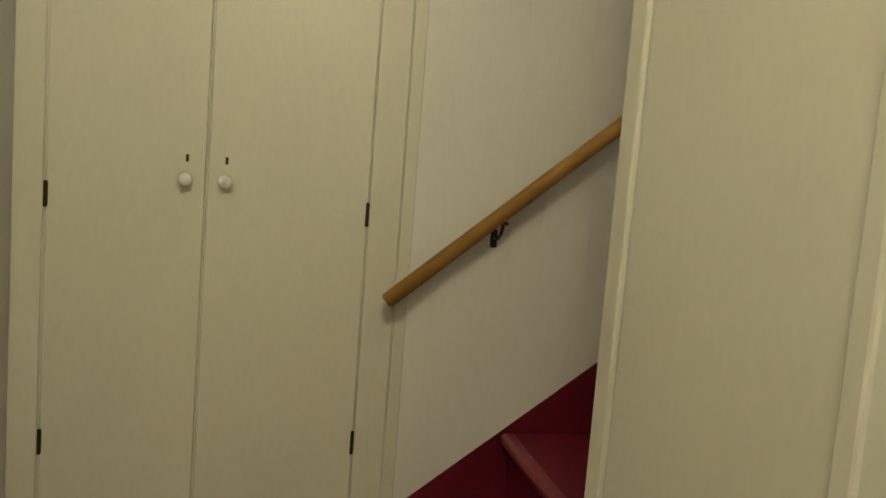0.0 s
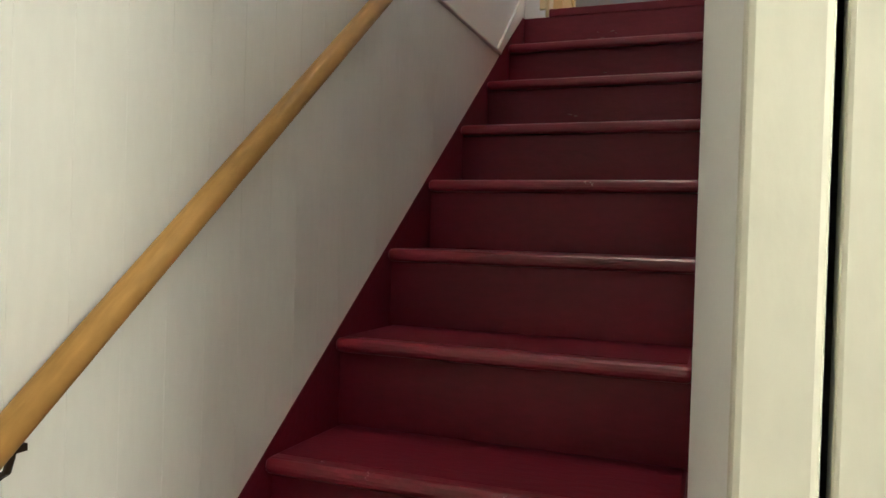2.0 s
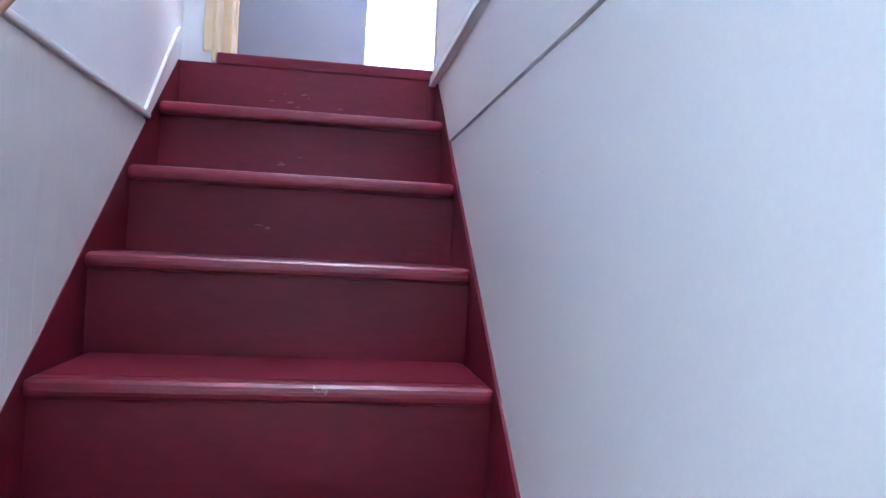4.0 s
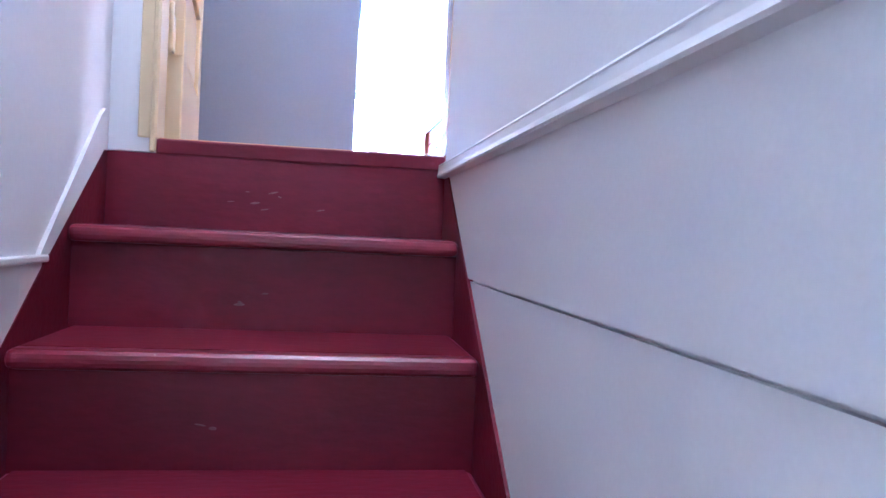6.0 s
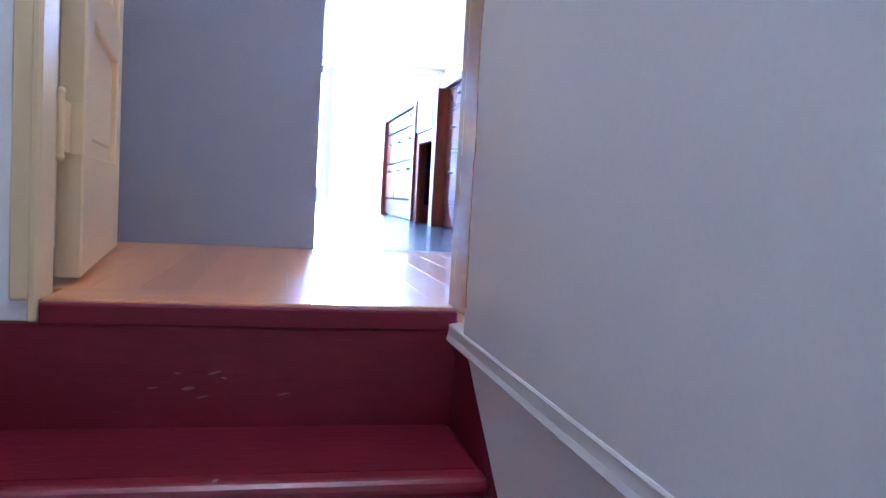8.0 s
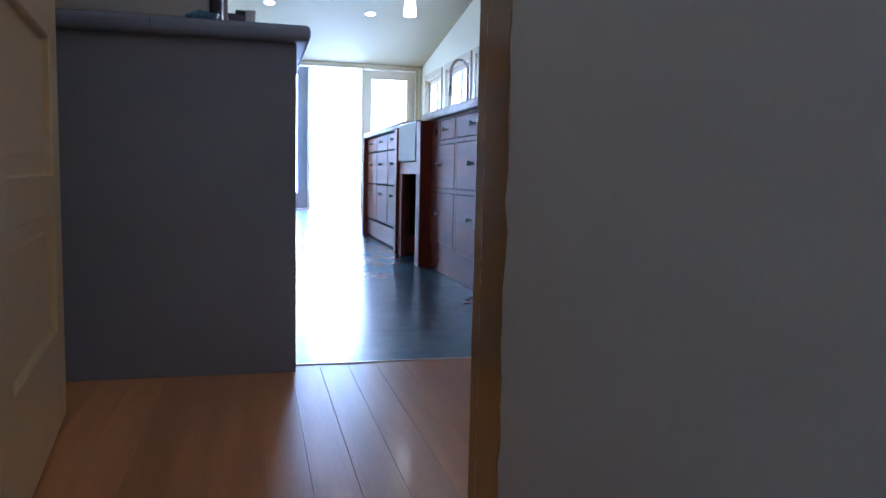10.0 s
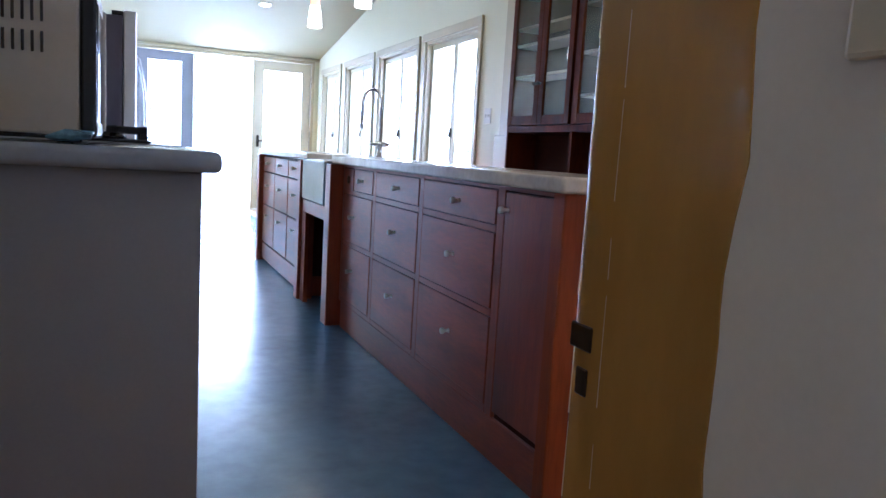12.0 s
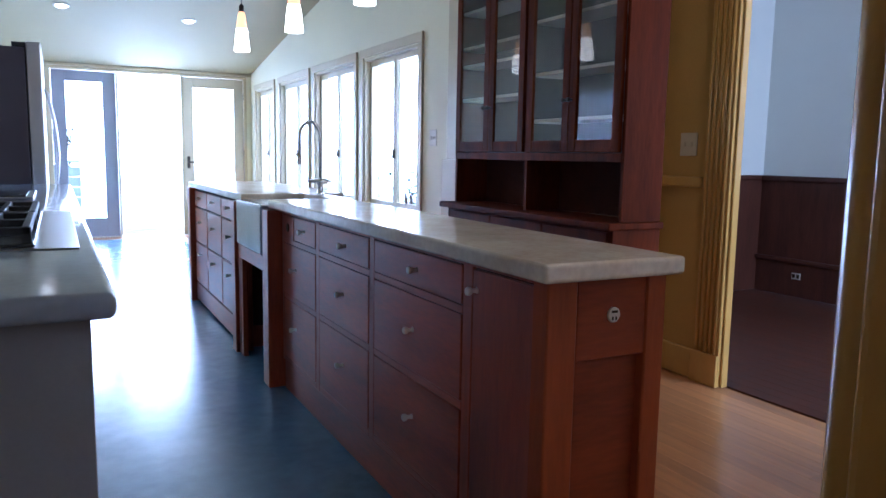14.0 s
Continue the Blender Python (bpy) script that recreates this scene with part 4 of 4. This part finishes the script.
def fridge():
    t = thing("refrigerator", "dark-sided steel refrigerator with bowed handles", "refrigerator", (0.1, 5.6, 0))
    y0, y1 = 5.19, 6.08
    part("body", boxes((XL + 0.01, 0.37, y0, y1, 0.02, 1.775), bevel=0.006, seg=2), M_FRIDGE, t)
    for a, b in ((y0 + 0.001, (y0 + y1) / 2 - 0.003), ((y0 + y1) / 2 + 0.003, y1 - 0.001)):
        d = part("door", boxes((0.374, 0.458, a, b, 0.10, 1.81), bevel=0.010, seg=3), M_STEEL, t)
        hy = b - 0.05 if a < 5.5 else a + 0.05
        pts = [(0.452, hy, 0.72)] + [(0.452 + 0.06 * math.sin(math.pi * (i + 0.5) / 10) + 0.015, hy, 0.74 + i * 0.088) for i in range(10)] + [(0.452, hy, 1.56)]
        part("handle", tube(bmesh.new(), pts, 0.011, 10), M_STEEL, d, "long bowed steel handle", True)
    part("grille", boxes((0.30, 0.40, y0 + 0.02, y1 - 0.02, 0.0, 0.095)), M_BLACK, t)
    part("hinge_cap", boxes((0.30, 0.3735, y0 + 0.004, y1 - 0.004, 1.7755, 1.805), bevel=0.003), M_BLACK, t)


fridge()


def film_scrap():
    bm = bmesh.new()
    rnd = random.Random(4)
    pts = [(0.30 + rnd.uniform(-0.05, 0.06), 1.20 + rnd.uniform(-0.03, 0.03), 0.9475 + rnd.uniform(0, 0.028)) for _ in range(16)]
    for p in pts:
        bm.verts.new(p)
    bmesh.ops.convex_hull(bm, input=bm.verts)
    ob = part("plastic_scrap", bm, M_FOIL)
    tagged(ob, "crumpled bluish plastic film under the microwave", "plastic film")


film_scrap()


# ---- hutch ----
def hutch():
    # Grey-green lining, its colour darkened to give the shade behind the glass.
    M_BACK = mat("shaded_grey_green_lining", (0.05, 0.052, 0.04), 0.6, var=0.04, scale=2)
    M_SHELF = mat("pale_shelf_edge", (0.36, 0.31, 0.23), 0.4, var=0.04)
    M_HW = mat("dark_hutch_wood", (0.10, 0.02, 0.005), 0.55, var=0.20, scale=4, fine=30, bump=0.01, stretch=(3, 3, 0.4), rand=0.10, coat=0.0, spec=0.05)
    t = thing("hutch", "tall cherry wood hutch with glazed doors and open cubbies", "hutch", (2.9, 3.29, 0))
    xa, xb, y0, y1, top = 2.79, XR - 0.002, 2.545, 4.105, 2.62
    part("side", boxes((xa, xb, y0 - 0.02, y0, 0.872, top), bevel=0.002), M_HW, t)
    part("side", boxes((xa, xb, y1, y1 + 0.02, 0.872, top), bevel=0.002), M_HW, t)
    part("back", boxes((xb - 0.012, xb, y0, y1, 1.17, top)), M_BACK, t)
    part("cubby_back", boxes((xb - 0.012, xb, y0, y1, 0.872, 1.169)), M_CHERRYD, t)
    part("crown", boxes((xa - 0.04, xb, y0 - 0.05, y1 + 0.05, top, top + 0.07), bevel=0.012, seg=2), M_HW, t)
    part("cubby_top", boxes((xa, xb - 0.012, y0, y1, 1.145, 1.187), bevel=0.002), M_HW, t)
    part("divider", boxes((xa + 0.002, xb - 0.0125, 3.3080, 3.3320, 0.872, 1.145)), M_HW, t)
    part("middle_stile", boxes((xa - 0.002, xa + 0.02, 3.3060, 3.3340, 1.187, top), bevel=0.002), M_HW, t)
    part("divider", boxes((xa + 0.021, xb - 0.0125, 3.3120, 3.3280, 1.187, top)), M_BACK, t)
    for zs, a, b in (((1.355, 1.60, 1.875, 2.15, 2.40), y0, 3.3110), ((1.51, 1.715, 1.825, 2.04, 2.30), 3.3290, y1)):
        for z in zs:
            part("shelf", boxes((xa + 0.03, xb - 0.0125, a, b, z - 0.009, z + 0.009), bevel=0.002), M_SHELF, t)
    for a, b, kside in ((y0 + 0.004, 2.9285, 1), (2.9325, 3.3040, 0), (3.3360, 3.7030, 1), (3.7070, y1 - 0.004, 0)):
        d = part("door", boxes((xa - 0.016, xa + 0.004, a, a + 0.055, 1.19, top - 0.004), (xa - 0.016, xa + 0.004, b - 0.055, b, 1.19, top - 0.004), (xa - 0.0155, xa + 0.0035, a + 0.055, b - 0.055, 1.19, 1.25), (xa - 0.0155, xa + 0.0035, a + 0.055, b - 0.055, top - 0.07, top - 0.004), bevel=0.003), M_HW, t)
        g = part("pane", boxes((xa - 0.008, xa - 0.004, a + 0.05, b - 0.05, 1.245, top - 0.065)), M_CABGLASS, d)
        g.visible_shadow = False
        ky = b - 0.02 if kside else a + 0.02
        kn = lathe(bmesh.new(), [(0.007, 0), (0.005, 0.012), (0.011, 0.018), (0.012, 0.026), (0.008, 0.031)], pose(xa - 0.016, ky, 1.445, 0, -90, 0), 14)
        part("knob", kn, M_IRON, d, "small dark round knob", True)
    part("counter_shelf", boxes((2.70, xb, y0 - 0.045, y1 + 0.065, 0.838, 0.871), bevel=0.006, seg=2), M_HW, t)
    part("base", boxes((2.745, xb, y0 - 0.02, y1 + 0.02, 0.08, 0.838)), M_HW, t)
    part("base_plinth", boxes((2.78, xb, y0, y1, 0.0, 0.08)), M_CHERRYD, t)
    for i in range(3):
        a = y0 + 0.0 + i * 0.52
        d = part("base_drawer", boxes((2.732, 2.7445, a + 0.01, a + 0.51, 0.66, 0.825), bevel=0.003), M_HW, t)
        part("knob", lathe(bmesh.new(), [(0.007, 0), (0.005, 0.012), (0.012, 0.02), (0.008, 0.03)], pose(2.732, a + 0.26, 0.745, 0, -90, 0), 12), M_IRON, d, "small dark round knob", True)
        d = part("base_door", boxes((2.732, 2.7445, a + 0.01, a + 0.51, 0.10, 0.645), bevel=0.003), M_HW, t)


hutch()


# ---- cream upright between the windows and the hutch ----
structure("trim_upright", boxes((XR - 0.022, XR - 0.0005, 4.53, 4.665, 1.142, 3.1), bevel=0.004, seg=2), M_CASE, "flat cream upright board beside the hutch", "trim")
structure("trim_upright_base", boxes((XR - 0.034, XR - 0.0005, 4.50, 4.72, 0.0, 1.14), bevel=0.006, seg=2), M_CASE, "thicker cream foot of the upright board", "trim")

# ---- dining room opening ----
def dining():
    t = structure("door_dining", boxes((XD - 0.022, XD, 2.53, 2.705, 0.0, 2.24), bevel=0.003), M_GOLD, "fluted golden casing of the dining room opening", "door frame")
    for i in range(5):
        y = 2.545 + i * 0.031
        part("reed", rod(bmesh.new(), (XD - 0.022, y + 0.012, 0.17), (XD - 0.022, y + 0.012, 2.22), 0.011, seg=10), M_GOLD, t, "", True)
    part("plinth_block", boxes((XD - 0.038, XD - 0.0225, 2.528, 2.71, 0.0, 0.168), bevel=0.004, seg=2), M_GOLD, t)
    part("jamb", boxes((XD - 0.003, XD + 0.04, 2.515, 2.5295, 0.0, 2.1), bevel=0.003), M_GOLD, t)
    structure("trim_chair_rail", boxes((XD - 0.03, XD, 2.708, 3.04, 1.02, 1.075), bevel=0.008, seg=2), M_GOLD, "ochre chair rail on the yellow wall", "trim")
    structure("baseboard", boxes((XD - 0.02, XD, 2.712, 3.04, 0.0, 0.16), bevel=0.006), M_GOLD, "ochre baseboard on the yellow wall", "baseboard")
    structure("wainscot_dining", boxes((6.17, 6.2, -1.4, 4.55, 0.0, 1.0), (6.13, 6.2, -1.4, 4.55, 1.0, 1.04), (6.15, 6.2, -1.4, 4.55, 0.0, 0.294), bevel=0.004), M_WAINSCOT, "dark stained wooden wainscot of the dining room", "wainscot")
    structure("wainscot_side", boxes((XD + 0.13, 6.16, 4.52, 4.55, 0.0, 1.0), (XD + 0.13, 6.12, 4.49, 4.55, 1.0, 1.04), bevel=0.004), M_WAINSCOT, "dark stained wainscot on the side wall", "wainscot")
    structure("trim_wainscot_base", boxes((6.12, 6.149, -1.4, 4.52, 0.295, 0.33), bevel=0.008, seg=2), M_WAINSCOT, "dark moulding along the wainscot foot", "trim")
    s = thing("wall_socket", "ivory double socket in the dark baseboard", "socket", (6.15, 4.0, 0.12))
    part("plate", boxes((6.142, 6.1495, 4.055, 4.14, 0.155, 0.21), bevel=0.002), M_PLATE, s)
    part("outlet", boxes((6.139, 6.1419, 4.063, 4.09, 0.165, 0.2), (6.139, 6.1419, 4.105, 4.132, 0.165, 0.2)), M_IRON, s)


dining()
switch_plate("dimmer_switch", pose(XD - 0.001, 2.83, 1.245, 0, 0, -90), "ivory switch plate on the yellow wall")


# ---- lamps ----
def pendant(x, y, z):
    t = thing("pendant_lamp", "conical glowing glass pendant lamp with amber neck", "lamp", (x, y, roof(max(y, 4.9))), "pendants over the island")
    zt = roof(max(y, 4.9))
    part("shade", lathe(bmesh.new(), [(0.052, 0.0), (0.05, 0.03), (0.043, 0.10), (0.036, 0.15)], Matrix.Translation((x, y, z)), 24), M_SHADE, t, "white glowing glass shade", True)
    part("neck", lathe(bmesh.new(), [(0.036, 0.15), (0.030, 0.20), (0.024, 0.245), (0.016, 0.26)], Matrix.Translation((x, y, z)), 24), M_SHADETOP, t, "amber glass neck", True)
    part("socket", lathe(bmesh.new(), [(0.016, 0.26), (0.016, 0.30), (0.006, 0.31)], Matrix.Translation((x, y, z)), 16), M_IRON, t, "", True)
    part("cord", rod(bmesh.new(), (x, y, z + 0.31), (x, y, zt - 0.02), 0.003, seg=8), M_IRON, t)
    part("canopy", lathe(bmesh.new(), [(0.05, -0.022), (0.055, -0.004), (0.055, 0.01)], Matrix.Translation((x, y, zt)), 20), M_IRON, t, "", True)


pendant(1.666, 5.13, 1.845)
pendant(1.744, 4.15, 1.845)
pendant(1.80, 3.20, 1.845)


def downlight(x, y):
    z = roof(y)
    t = thing("downlight", "small lit recessed ceiling downlight", "lamp", (x, y, z), "recessed downlights")
    m = Matrix.Translation((x, y, z)) @ Euler((math.atan(0.155) * -1, 0, 0)).to_matrix().to_4x4()
    part("ring", lathe(bmesh.new(), [(0.075, -0.012), (0.078, -0.006), (0.078, 0.004)], m, 24), M_TRIM, t, "", True)
    part("lens", lathe(bmesh.new(), [(0.052, -0.016), (0.052, -0.0125)], m, 24), M_BULB, t, "", True)


downlight(1.87, 8.66)
downlight(0.62, 8.55)
downlight(0.63, 6.4)

# ---- outside ----
structure("ground", boxes((-400, 400, YE + 0.3, 800, -2.4, -2.2), (XR + 0.3, 400, 6.2, YE + 0.3, -2.4, -2.2)), M_GROUND, "pale gravel garden ground reaching to the horizon", "ground")


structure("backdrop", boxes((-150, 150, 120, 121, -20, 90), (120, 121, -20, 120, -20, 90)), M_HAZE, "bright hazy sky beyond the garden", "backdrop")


def deck():
    t = structure("deck", boxes((-1.2, 4.2, YE + 0.22, 13.9, -0.22, -0.06)), M_DECK, "weathered wooden deck outside the doors", "deck")
    me = mesh_of("deck_board", boxes((-1.2, 4.2, 0.0, 0.135, -0.028, 0.0), bevel=0.003), M_DECK)
    y = YE + 0.22
    while y < 13.8:
        share("deck_board", me, Matrix.Translation((0, y, -0.03)), t)
        y += 0.141
    r = thing("deck_railing", "pale green slatted deck railing", "railing", (1.5, 13.8, -0.03))
    for x in (-1.1, 0.0, 1.1):
        part("post", boxes((x - 0.045, x + 0.045, 13.70, 13.79, -0.03, 0.95), bevel=0.004), M_RAILW, r)
    for i in range(5):
        part("slat", boxes((-1.15, 1.15, 13.68, 13.70, 0.05 + i * 0.17, 0.2 + i * 0.17), bevel=0.003), M_RAILW, r)
    part("top_rail", boxes((-1.15, 1.17, 13.66, 13.82, 0.9505, 0.985), bevel=0.005), M_RAILW, r)


deck()


def shrub(x, y, base, height, seed):
    rnd = random.Random(seed)
    t = thing("shrub", "leafy green garden shrub outside the house", "shrub", (x, y, base))
    bm = bmesh.new()
    tips = []
    for i in range(7):
        a = rnd.uniform(0, 6.28)
        p = Vector((x, y, base))
        pts = [p]
        for k in range(5):
            p = p + Vector((0.07 * math.cos(a) + rnd.uniform(-0.04, 0.04), 0.09 * math.sin(a) + rnd.uniform(-0.04, 0.04), height / 5))
            pts.append(p)
        tube(bm, pts, 0.012, 6)
        tips += pts[2:]
    part("trunk", bm, M_BARK, t)
    verts, faces = [], []
    for _ in range(900):
        c = rnd.choice(tips) + Vector((rnd.gauss(0, 0.09), rnd.gauss(0, 0.14), rnd.gauss(0, 0.12)))
        if x > XR:
            c.x = max(c.x, XR + 0.17)
        u = Vector((rnd.gauss(0, 1), rnd.gauss(0, 1), rnd.gauss(0, 1))).normalized()
        v = u.orthogonal().normalized()
        s = rnd.uniform(0.025, 0.05)
        n = len(verts)
        verts += [c - u * s, c + v * s * 0.45 + u * s * 0.1, c + u * s, c - v * s * 0.45 + u * s * 0.1]
        faces.append((n, n + 1, n + 2, n + 3))
    me = bpy.data.meshes.new("crown")
    me.from_pydata([tuple(p) for p in verts], [], faces)
    me.materials.append(M_LEAF)
    ob = new("crown", me)
    ob.parent = t
    ob.matrix_parent_inverse = t.matrix_world.inverted()


shrub(0.35, 14.6, -2.2, 3.6, 5)
shrub(3.36, 5.45, -2.2, 3.05, 3)
shrub(3.40, 7.0, -2.2, 2.9, 8)

# ---- floor pieces ----
def floors():
    t = structure("linoleum", boxes((XL, 1.955, 1.238, 10.45, -0.0118, 0.0)), M_LINO, "glossy slate-blue linoleum with cloudy marbling", "floor")
    p = structure("plank_floor", boxes((XL, XD, 0.121, 1.236, -0.0118, -0.006), (1.957, XD, 1.238, 10.45, -0.0118, -0.006), (XL, XR, 10.452, YE - 0.02, -0.0118, -0.006)), M_FIR, "orange fir plank floor", "floor")
    rnd = random.Random(2)
    x, wd = XL, 0.0825
    while x < XD - 0.02:
        e = min(x + wd, XD)
        cuts = [0.1215, 1.2365] if x < 1.95 else [0.1215, rnd.uniform(0.7, 1.6), rnd.uniform(2.1, 3.2), rnd.uniform(4.2, 5.6), 7.8, 10.45]
        if 1.87 < x < 1.957:
            cuts = [0.1215, 1.2365]
        for a, b in zip(cuts, cuts[1:]):
            if e > XR and b > 3.0:
                b = 3.0
            if b - a > 0.05:
                part("plank", boxes((x + 0.0002, e - 0.0002, a + 0.0002, b - 0.0002, -0.006, 0.0), bevel=0.0006), M_FIR, p)
        x += wd
    y = 10.452
    while y < YE - 0.03:
        part("plank", boxes((XL, XR, y, min(y + 0.08, YE - 0.021), -0.006, 0.0), bevel=0.0012), M_FIRX, p)
        y += 0.0815
    me = mesh_of("plank", boxes((0.0004, 0.0886, -1.5, 4.5, -0.008, -0.003), bevel=0.0008), M_DARKFLOOR)
    for i in range(29):
        share("plank", me, Matrix.Translation((XD + 0.062 + i * 0.089, 0, 0)), DINING)
    part("edge_strip", boxes((0.552, 1.96, 1.2365, 1.246, -0.001, 0.003), bevel=0.001), M_STEEL, t, "thin metal edge strip")


floors()
